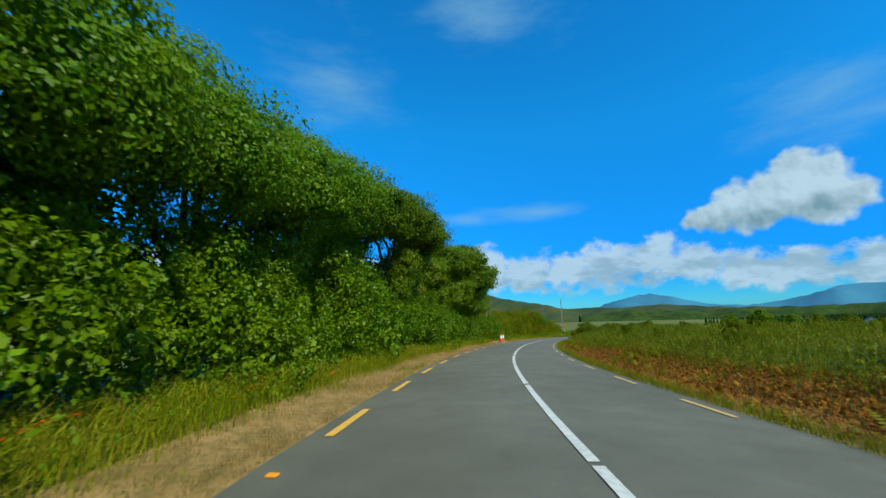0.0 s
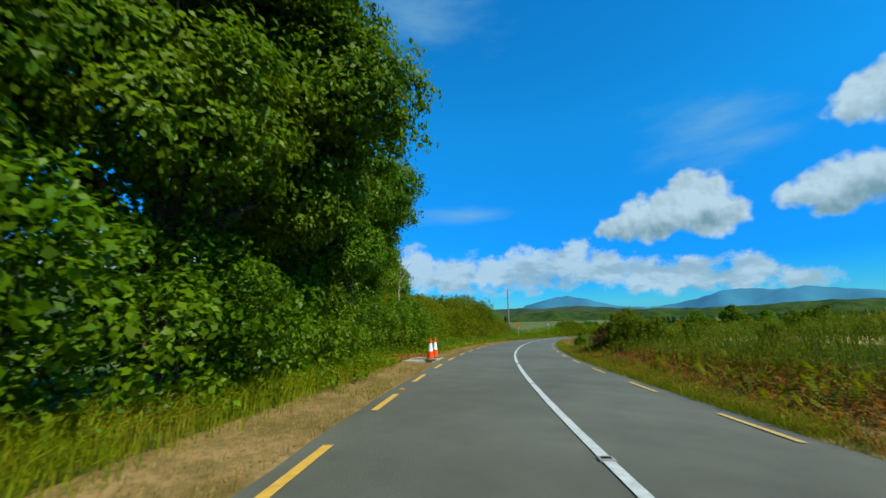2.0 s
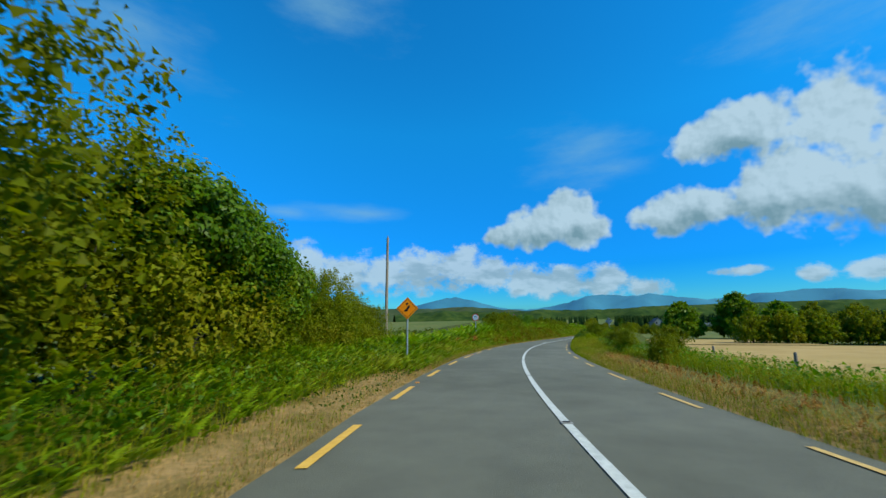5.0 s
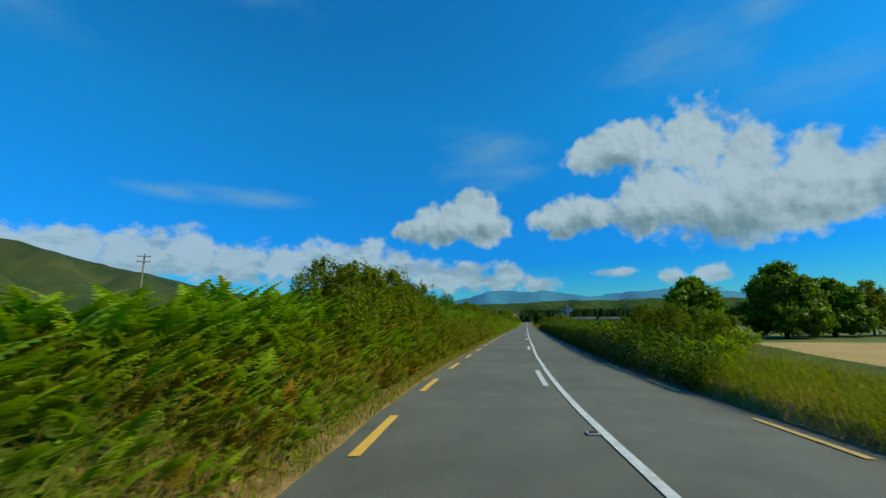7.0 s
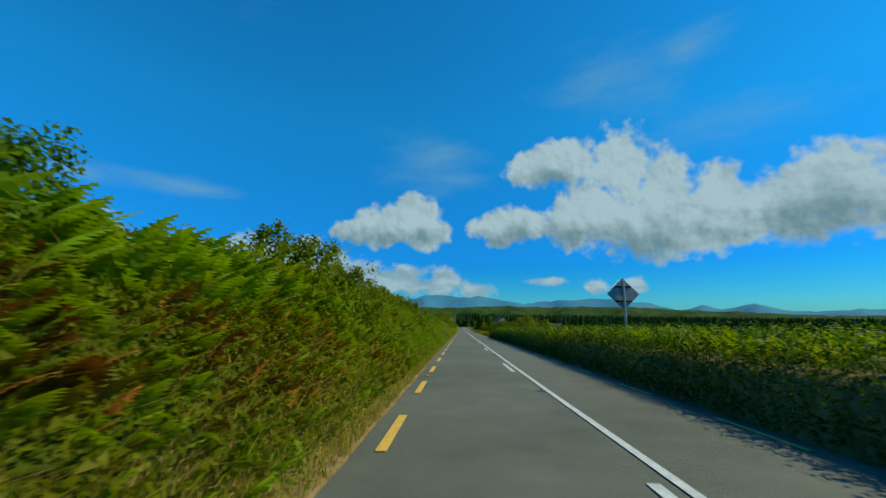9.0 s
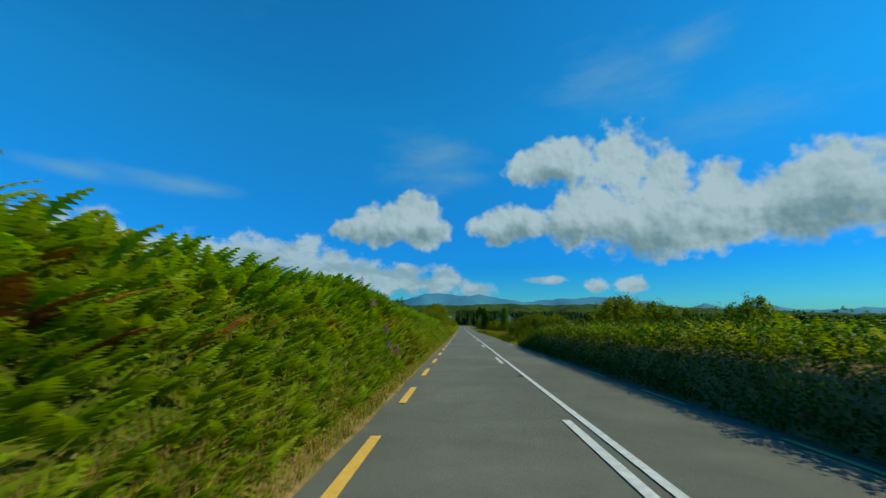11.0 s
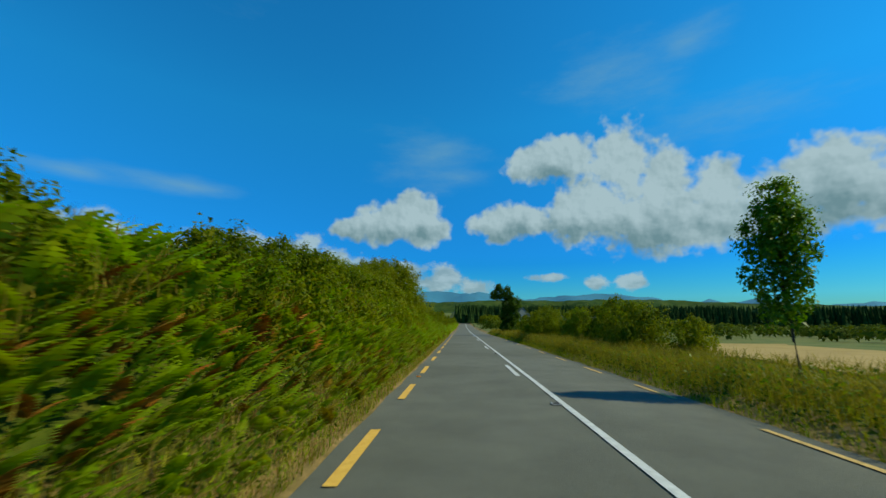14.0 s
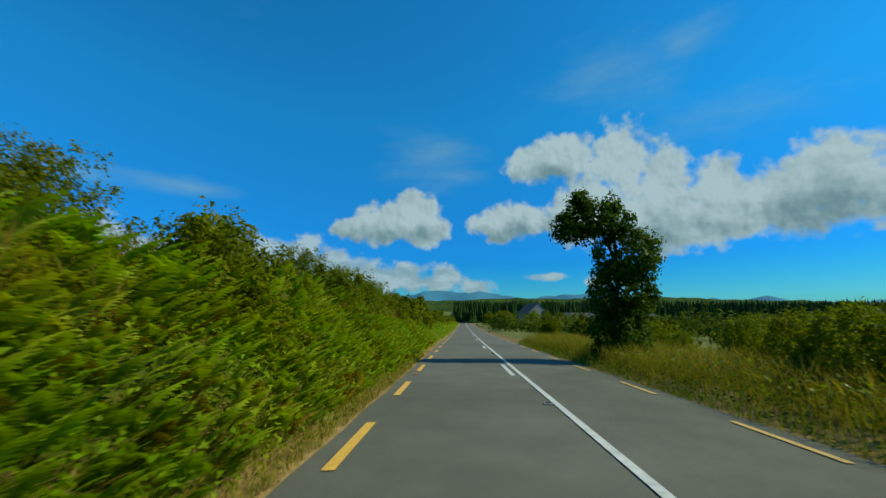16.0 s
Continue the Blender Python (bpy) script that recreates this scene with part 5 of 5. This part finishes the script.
spread(FIELD_TREES, [(156, 34, 0, .95, 30), (158, 40, 0, .9, 200)] +
       [(123.5 + max(0, d_ - 44) * .35 + d_ % 3, d_, -.3, .56 + .07 * math.sin(d_ * 1.7), d_ * 57 % 360) for d_ in np.arange(20, 74, 2.6)] +
       [(126.5 + max(0, d_ - 44) * .35, d_, -.3, .58 + .08 * math.sin(d_ * 2.3), d_ * 41 % 360) for d_ in np.arange(21.5, 62, 3.2)] +
       [(350, 9, 0, .75, 10), (362, 9, 0, .8, 10),
                     (375, -8, 0, .9, 0), (395, -8, 0, .9, 60), (372, 12, 0, .8, 100), (362, 17, 0, .8, 10), (368, 21.5, 0, .85, 60), (376, 27, 0, .8, 200), (330, -9, 0, .55, 50), (345, -9, 0, .6, 150), (415, -9, 0, 1.0, 50), (420, 10, 0, .9, 10)],
       "trees of the fields")

slim = tree_thing("slim_tree", "slim young tree with a narrow upright crown", "tree", 4.1, .95, LEAF_A, 7, 7000, .085, .3, .05, group="",
                  lobes=[(0, 0, 2.0, .5, .5, .7), (.1, .1, 2.7, .72, .7, .8), (-.1, -.1, 3.3, .72, .7, .75), (.05, 0, 3.9, .5, .5, .6)], spray=.26, clump=50)
slim.matrix_world = put(234, 6.15, -.1) @ Matrix.Diagonal((.8, .8, .92, 1))
leaner = tree_thing("windswept_tree", "windswept tree leaning over the verge with glossy dark leaves", "tree", 6.4, 1.3, LEAF_C, 8, 15000, .13, .2, .12,
                    lobes=[(.0, 0, .9, 1.0, 1.0, .95), (.2, .1, 2.3, 1.15, 1.1, 1.1), (.4, 0, 3.8, 1.1, 1.05, 1.0), (-.35, 0, 5.0, .9, .9, .75),
                           (-1.35, .1, 4.85, .75, .75, .6), (-1.2, 0, 5.9, .3, .3, .45)], spray=.3, clump=50)
leaner.matrix_world = put(276.6, 5.6)




def dead_tree():
    root = empty("dead_tree", put(52.9, -5.2, 0), "bare bleached dead sapling among the willows", "tree")
    for name, pts, r0, r1 in (("trunk", [(0, 0, -.2), (.05, 0, 2.2), (-.05, .05, 3.6), (.05, 0, 4.7)], .06, .02),
                              ("branch", [(-.05, .05, 3.6), (.35, 0, 4.0), (.8, .1, 4.15)], .025, .008),
                              ("branch", [(0, 0, 4.1), (.3, .1, 4.6), (.45, .1, 5.1), (.7, .1, 5.25)], .025, .008),
                              ("branch", [(.05, 0, 4.7), (.0, 0, 5.1), (.2, 0, 5.4)], .02, .007),
                              ("branch", [(.02, 0, 4.4), (.4, -.1, 4.55), (.75, -.1, 4.5)], .02, .006)):
        bm = bmesh.new()
        limb(bm, pts, r0, r1, 6)
        part(name, bm, PALE_WOOD, root)


dead_tree()

# ======================= made things =======================
ORANGE = material("orange_plastic", [(.62, .05, .008), (.8, .09, .012)], .45, 6, 5, .15, 60)
SLEEVE = material("white_sleeve", [(.55, .6, .62), (.75, .8, .82)], .4, 8, 5)
RUBBER = material("green_rubber", [(.02, .07, .05), (.04, .11, .075)], .8, 9, 6, .5, 50)
CONCRETE = material("concrete", [(.3, .3, .27), (.48, .47, .42)], .9, 3, 10, .6, 60)
RUST = material("rusty_steel", [(.13, .04, .015), (.25, .09, .03)], .8, 6, 8, .5, 50)
GALV = material("galvanised_steel", [(.24, .27, .28), (.4, .43, .44)], .45, 10, 6, .1, 40, metal=.6)
SIGN_WHITE = material("sign_white", [(.68, .68, .66), (.76, .76, .74)], .5, 5, 4)
SIGN_RED = material("sign_red", [(.5, .012, .012), (.6, .02, .02)], .45, 5, 4)
SIGN_BLACK = material("sign_black", [(.008, .008, .008), (.018, .018, .018)], .5, 5, 4)
SIGN_ORANGE = material("sign_orange", [(.75, .2, .005), (.85, .27, .01)], .5, 5, 4)
SIGN_BACK = material("grey_sign_back", [(.2, .23, .23), (.3, .33, .33)], .6, 5, 5)
POLE_WOOD = material("weathered_pole", [(.16, .13, .1), (.28, .23, .18)], .9, 4, 8, .6, 30)
RENDER_WALL = material("pale_render", [(.15, .17, .15), (.2, .22, .2)], .9, 1, 6)
SLATE = material("slate", [(.09, .11, .12), (.16, .18, .19)], .7, 2, 6)
TIN = material("tin_roof", [(.1, .12, .12), (.16, .18, .18)], .5, 2, 6)
GLASS_DARK = material("dark_pane", [(.02, .025, .03), (.03, .035, .04)], .1, 2, 2)
PINK = material("foxglove_bell", [(.5, .06, .3), (.65, .12, .42)], .6, 6, 4, spread=.3, leaf=.25)
STUD = material("stud_grey", [(.2, .2, .19), (.3, .3, .28)], .6, 20, 4)
AMBER = material("amber_stud", [(.7, .25, .02), (.8, .33, .04)], .4, 20, 4)


def lathe(bm, profile, sides=24, z=0.0):
    """A turned shape from (radius, height) pairs."""
    rings = [[bm.verts.new((r * math.cos(2 * math.pi * j / sides), r * math.sin(2 * math.pi * j / sides), z + h)) for j in range(sides)]
             for r, h in profile]
    for a, b in zip(rings, rings[1:]):
        for j in range(sides):
            bm.faces.new((a[j], a[(j + 1) % sides], b[(j + 1) % sides], b[j]))
    bm.faces.new(rings[-1])
    bm.faces.new(rings[0][::-1])


def box(bm, x, y, z, sx, sy, sz, bevel=.0):
    m = Matrix.Translation((x, y, z)) @ Matrix.Diagonal((sx, sy, sz, 1))
    out = bmesh.ops.create_cube(bm, size=1, matrix=m)
    if bevel:
        edges = list({e for v in out["verts"] for e in v.link_edges})
        bmesh.ops.bevel(bm, geom=edges, offset=bevel, segments=2, affect="EDGES")


def plate(bm, outline, thick, y=0.0):
    """A flat plate in the x-z plane that faces -y, with rounded-off thickness."""
    front = [bm.verts.new((x, y, z)) for x, z in outline]
    back = [bm.verts.new((x, y + thick, z)) for x, z in outline]
    bm.faces.new(front)
    bm.faces.new(back[::-1])
    n = len(outline)
    for i in range(n):
        bm.faces.new((front[(i + 1) % n], front[i], back[i], back[(i + 1) % n]))


def disc(r, n=40):
    return [(r * math.cos(2 * math.pi * i / n), r * math.sin(2 * math.pi * i / n)) for i in range(n)]


def shifted(outline, z):
    return [(x, y + z) for x, y in outline]


def traffic_cone():
    root = empty("traffic_cone", Matrix(), "orange traffic cone with a white sleeve on a green rubber foot", "traffic cone", "cones at the roadside works")
    bm = bmesh.new()
    lathe(bm, [(.27, 0), (.28, .02), (.27, .05), (.19, .065), (.17, .075)], 8)
    part("foot", bm, RUBBER, root, "dark green rubber foot")
    bm = bmesh.new()
    lathe(bm, [(.165, .06), (.155, .1), (.115, .4)], 28)
    part("cone_base", bm, ORANGE, root)
    bm = bmesh.new()
    lathe(bm, [(.117, .395), (.115, .405), (.067, .735), (.064, .74)], 28)
    part("sleeve", bm, SLEEVE, root, "white reflective sleeve")
    bm = bmesh.new()
    lathe(bm, [(.063, .735), (.036, .93), (.03, .95), (.018, .955)], 28)
    part("cone_tip", bm, ORANGE, root)
    return root


cone = traffic_cone()
cone.matrix_world = put(50.0, -2.57, .074, 15)
copy_thing(cone, put(48.35, -2.47, .074, -20))


def manhole_slab():
    root = empty("manhole_slab", put(49.45, -3.15, -.01, 0), "new concrete slab round a rusty manhole cover", "manhole slab")
    for x, y, sx, sy in ((0, .95, 1.7, .7), (0, -.85, 1.7, .9), (-.625, .1, .45, 1.0), (.6, .1, .5, 1.0)):
        bm = bmesh.new()
        box(bm, x, y, .04, sx, sy, .09, .015)
        part("slab_side", bm, CONCRETE, root)
    bm = bmesh.new()
    box(bm, -.025, .1, .03, .74, .96, .07, .006)
    for i in range(6):
        box(bm, -.025, -.25 + i * .14, .068, .6, .03, .008)
    part("cover", bm, RUST, root, "rust-red steel manhole cover")


manhole_slab()


def duct(points, label):
    """A length of orange cable duct lying in loops."""
    cu = bpy.data.curves.new("cable_duct", "CURVE")
    cu.dimensions, cu.bevel_depth, cu.bevel_resolution, cu.resolution_u = "3D", .028, 3, 8
    sp = cu.splines.new("NURBS")
    sp.points.add(len(points) - 1)
    for p, (s, d, z) in zip(sp.points, points):
        p.co = (*[float(v) for v in at(s, d, z)], 1)
    sp.use_endpoint_u, sp.order_u = True, 3
    cu.materials.append(ORANGE)
    ob = new("cable_duct", cu)
    return tagged(ob, label, "cable duct", "orange ducts along the verge")


duct([(45.2, -5.1, .3), (47.2, -4.7, .3), (49.6, -4.4, .28), (50.1, -4.36, .19), (50.4, -4.23, .12), (51.0, -3.9, .12), (51.8, -4.0, .12), (53.6, -4.4, .14), (55.2, -4.45, .14)],
     "bright orange cable duct lying along the verge")
duct([(55.6, -4.5, .76), (56.6, -4.4, .72), (57.6, -4.3, .66), (58.15, -4.2, .6), (58.1, -4.15, .44), (57.8, -4.2, .33), (57.2, -4.25, .36), (56.6, -4.3, .4)],
     "bright orange cable duct curled in the weeds")
duct([(53.65, -4.3, .12), (54.2, -4.0, .12), (55.0, -3.5, .12)], "short end of orange cable duct on the ground")
for s, d, z in ((4.8, -4.9, .45), (8, -4.25, .42), (11.3, -3.9, .36), (22.5, -3.9, .36), (27.2, -4.0, .36), (38.5, -4.7, .4), (46, -4.0, .3)):
    duct([(s - .7, d - .1, z - .32), (s - .25, d, z - .12), (s + .35, d - .02, z - .1), (s + .9, d - .15, z - .3)], "orange cable duct half hidden in long grass")


def post(bm, r, h, sides=14):
    lathe(bm, [(r, -.5), (r, h), (r * .6, h + .01)], sides)


def words(text, size, x, y, z, mat, parent, name):
    cu = bpy.data.curves.new(name, "FONT")
    cu.body, cu.size, cu.align_x, cu.align_y, cu.extrude = text, size, "CENTER", "CENTER", .001
    cu.materials.append(mat)
    ob = new(name, cu)
    ob.parent = parent
    ob.matrix_local = pose(x, y, z, 90, 0, 0)
    return ob


def speed_sign():
    root = empty("speed_limit_sign", put(111.2, -3.3, 0.3, 0), "round white and red speed limit sign on a grey post", "road sign")
    c = 2.05
    bm = bmesh.new()
    post(bm, .038, c + .22)
    pole = part("post", bm, GALV, root, "galvanised steel post")
    for i in range(5):
        bm = bmesh.new()
        box(bm, 0, -.04, 1.0 + i * .075, .03, .004, .04)
        part("post_lettering", bm, SIGN_WHITE, pole)
    bm = bmesh.new()
    plate(bm, shifted(disc(.3), c), .012, -.06)
    face = part("sign_plate", bm, SIGN_RED, root, "red-rimmed sign plate")
    bm = bmesh.new()
    plate(bm, shifted(disc(.24), c), .004, -.065)
    part("white_field", bm, SIGN_WHITE, face)
    words("80", .25, 0, -.068, c + .035, SIGN_BLACK, face, "number")
    words("km/h", .09, 0, -.068, c - .15, SIGN_BLACK, face, "unit")
    for z in (-.12, .12):
        bm = bmesh.new()
        box(bm, 0, -.035, c + z, .16, .035, .04, .006)
        part("bracket", bm, GALV, root)


speed_sign()


def warning_sign():
    root = empty("warning_sign", put(92.9, -3.1, 0, 4), "orange diamond roadworks warning sign on a post", "road sign")
    bm = bmesh.new()
    post(bm, .035, 2.2)
    part("post", bm, GALV, root, "grey steel post")
    bm = bmesh.new()
    plate(bm, [(0, 2.6), (-.43, 2.17), (0, 1.74), (.43, 2.17)], .012, -.055)
    face = part("sign_plate", bm, SIGN_ORANGE, root, "orange diamond plate")
    bm = bmesh.new()
    o, i = .38, .355
    for k in range(4):
        a, b = [((0, 1), (-1, 0)), ((-1, 0), (0, -1)), ((0, -1), (1, 0)), ((1, 0), (0, 1))][k]
        q = [(a[0] * o, 2.17 + a[1] * o), (b[0] * o, 2.17 + b[1] * o), (b[0] * i, 2.17 + b[1] * i), (a[0] * i, 2.17 + a[1] * i)]
        plate(bm, q, .002, -.058)
    part("border", bm, SIGN_BLACK, face)
    bm = bmesh.new()
    plate(bm, [(-.16, 2.05), (.0, 2.05), (.12, 2.25), (.06, 2.3), (-.04, 2.16)], .002, -.059)
    plate(bm, [(-.02, 2.28), (.05, 2.34), (.0, 2.4), (-.07, 2.34)], .002, -.059)
    part("symbol", bm, SIGN_BLACK, face)


warning_sign()


def sign_from_behind():
    root = empty("warning_sign", put(156.8, 6.2, .3, 2), "grey back of a diamond warning sign above the hedge", "road sign")
    c = 2.4
    bm = bmesh.new()
    post(bm, .045, c + .5)
    part("post", bm, GALV, root, "grey steel post")
    bm = bmesh.new()
    plate(bm, [(0, c + .62), (-.62, c), (0, c - .62), (.62, c)], .012, .07)
    part("sign_plate", bm, SIGN_BACK, root)
    for z in (-.28, .28):
        bm = bmesh.new()
        box(bm, 0, .055, c + z, .62, .03, .06, .006)
        part("stiffener", bm, SIGN_BLACK, root, "dark stiffening rail")


sign_from_behind()


def utility_pole(s, d, height, arm, label):
    root = empty("utility_pole", put(s, d, 0, 25), label, "utility pole", "power line poles")
    bm = bmesh.new()
    lathe(bm, [(.15, -.6), (.14, .5), (.1, height - .05), (.085, height)], 12)
    part("pole", bm, POLE_WOOD, root)
    if arm:
        for z in (height - .35, height - 1.1)[:arm]:
            bm = bmesh.new()
            box(bm, 0, -.12, z, 1.7, .1, .12, .01)
            beam = part("crossarm", bm, POLE_WOOD, root)
            for x in (-.75, 0, .75):
                bm = bmesh.new()
                lathe(bm, [(.02, .05), (.05, .1), (.03, .14), (.05, .18), (.025, .23)], 8)
                bmesh.ops.translate(bm, verts=bm.verts, vec=(x, -.12, z))
                part("insulator", bm, STUD, beam)
    else:
        bm = bmesh.new()
        lathe(bm, [(.03, 0), (.05, .06), (.03, .1), (.05, .14), (.02, .2)], 8, height)
        part("insulator", bm, STUD, root)


utility_pole(109.5, -10.6, 9.3, 0, "bare weathered wooden utility pole behind the hedge")
utility_pole(155.3, -50, 11.2, 2, "wooden utility pole with two crossarms in the pasture")


def tube(bm, a, b, r, sides=8):
    limb(bm, [a, b], r, r, sides)


def field_gate(s0, d0, s1, d1, z, label, bars=5):
    a, b = at(s0, d0, z), at(s1, d1, z)
    w = float(np.hypot(*(b - a)[:2]))
    ang = math.degrees(math.atan2(b[1] - a[1], b[0] - a[0]))
    root = empty("field_gate", pose(float(a[0]), float(a[1]), z, 0, 0, ang), label, "gate", "field gates")
    for i in range(bars):
        bm = bmesh.new()
        tube(bm, (0, 0, .18 + i * .86 / (bars - 1)), (w, 0, .18 + i * .86 / (bars - 1)), .021)
        part("rail", bm, GALV, root)
    for x in (0, w / 3, w * 2 / 3, w):
        bm = bmesh.new()
        tube(bm, (x, 0, .16), (x, 0, 1.06), .022)
        part("upright", bm, GALV, root)
    for x in (-.14, w + .14):
        bm = bmesh.new()
        lathe(bm, [(.05, -.5), (.05, 1.1), (.03, 1.13)], 10)
        bmesh.ops.translate(bm, verts=bm.verts, vec=(x, 0, 0))
        part("gate_post", bm, POLE_WOOD, root)


field_gate(60.0, 6.2, 57.4, 7.0, -.2, "galvanised tubular field gate beside the hay field")
field_gate(211.0, 6.2, 211.4, 8.0, -.34, "galvanised tubular field gate half hidden by willows", 4)


def fence_post():
    root = empty("fence_post", Matrix(), "short weathered wooden fence post in the grass", "fence post", "fence along the hay field")
    bm = bmesh.new()
    lathe(bm, [(.042, -.4), (.042, .72), (.03, .76), (.01, .77)], 9)
    part("stake", bm, POLE_WOOD, root)
    return root


stake = fence_post()
for n, (s, d) in enumerate(((82.6, 8.4), (79.9, 8.5), (86.0, 8.4), (90.0, 8.4), (76.5, 8.4), (94.5, 8.3), (73, 8.5), (69.5, 8.6))):
    m = put(s, d, -.1, 20 * n, 3 - n % 3 * 2, 2)
    if n:
        copy_thing(stake, m)
    else:
        stake.matrix_world = m


def farm_building(name, s, d, turn_, w, l, h, ridge_h, wall_mat, roof_mat, windows, label):
    z0 = 0.0
    root = empty(name, put(s, d, z0, turn_), label, "building", "farm buildings")
    bm = bmesh.new()
    for sx in (-1, 1):
        box(bm, sx * w / 2, 0, h / 2, .3, l, h)
    part("side_wall", bm, wall_mat, root)
    for sy in (-1, 1):
        bm = bmesh.new()
        plate(bm, [(-w / 2, 0), (w / 2, 0), (w / 2, h), (0, ridge_h), (-w / 2, h)], .3, sy * l / 2)
        part("gable_wall", bm, wall_mat, root)
    for sx in (-1, 1):
        bm = bmesh.new()
        v = [bm.verts.new(p) for p in ((sx * (w / 2 + .3), -l / 2 - .2, h - .1), (sx * (w / 2 + .3), l / 2 + .4, h - .1), (0, l / 2 + .4, ridge_h + .1), (0, -l / 2 - .2, ridge_h + .1))]
        f = bm.faces.new(v)
        bmesh.ops.solidify(bm, geom=[f], thickness=.15)
        part("roof_slope", bm, roof_mat, root)
    for x, z in windows:
        bm = bmesh.new()
        box(bm, x, -l / 2 - .01, z, 1.0, .08, 1.2)
        part("window", bm, GLASS_DARK, root)
    return root


farm_building("house", 410, 25, 15, 7, 10, 4.6, 7.6, RENDER_WALL, SLATE, ((-2, 1.6), (2, 1.6), (-1.6, 4.3), (1.6, 4.3)),
              "pale rendered farmhouse with a slate roof far along the road")
farm_building("shed", 388, 38, 80, 8, 14, 2.6, 4.2, RENDER_WALL, TIN, (), "low farm shed with a pale tin roof")
farm_building("shed", 396, 55, 80, 8, 12, 2.6, 4.0, TIN, TIN, (), "low farm shed with a pale tin roof")


def foxglove(s, d, top, lean):
    """A spike of bells on a stalk that is rooted in the bank."""
    z = float(left_bank(s, d))
    height = top - z
    root = empty("foxglove", put(s, d, z, lean * 7, lean, lean * .5), "tall pink foxglove spike above the bracken", "foxglove", "foxgloves in the hedge")
    bm = bmesh.new()
    tube(bm, (0, 0, -.1), (0, 0, height), .007, 5)
    part("stalk", bm, FROND, root)
    n = 16
    for i in range(n):
        f = i / n
        bm = bmesh.new()
        r = .014 * (1.15 - f)
        lathe(bm, [(r * .35, 0), (r * .75, -.018), (r, -.042), (r * 1.15, -.05)], 6)
        a = i * 2.4
        m = Matrix.Translation((math.cos(a) * .016, math.sin(a) * .016, height - .24 * (1 - f))) @ Euler((.9 * math.sin(a), -.9 * math.cos(a), 0)).to_matrix().to_4x4()
        bmesh.ops.transform(bm, matrix=m, verts=bm.verts)
        part("bell", bm, PINK, root)


for n, (s, d, top) in enumerate(((185.5, -2.9, 2.72), (185.35, -2.45, 2.1), (184.9, -2.05, 1.4), (184.4, -1.8, 1.0), (184.7, -1.65, .88), (126.5, -3.0, 3.3))):
    foxglove(s, d, top, (n % 3 - 1) * 5)


def road_stud():
    root = empty("road_stud", Matrix(), "small worn reflective road stud beside the centre line", "road stud", "studs along the centre line")
    bm = bmesh.new()
    box(bm, 0, 0, .004, .17, .15, .02, .006)
    part("casing", bm, STUD, root)
    bm = bmesh.new()
    box(bm, 0, 0, .018, .1, .05, .014, .004)
    part("reflector", bm, SIGN_BLACK, root)
    return root


stud = road_stud()
first = True
for s in [10.5 + 12.17 * i for i in range(-1, 7)] + [114.4 + 11.87 * i for i in range(0, 16)]:
    d = float(d_white(s)) - (0 if s < 96 else .13)
    m = put(s, d, float(crown_z(s, d)) + .008)
    if first:
        stud.matrix_world, first = m, False
    else:
        copy_thing(stud, m)

edge_stud = empty("edge_stud", Matrix(), "amber reflective stud at the road edge", "road stud", "studs along the left edge")
bm = bmesh.new()
box(bm, 0, 0, .006, .11, .09, .022, .006)
part("lens", bm, AMBER, edge_stud)
first = True
for s in [4.1 + 12.0 * i for i in range(0, 10)] + [128.4 + 12.04 * i for i in range(0, 13)]:
    d = float(d_left(s)) - .02
    m = put(s, d, float(crown_z(s, d)) + .008)
    if first:
        edge_stud.matrix_world, first = m, False
    else:
        copy_thing(edge_stud, m)
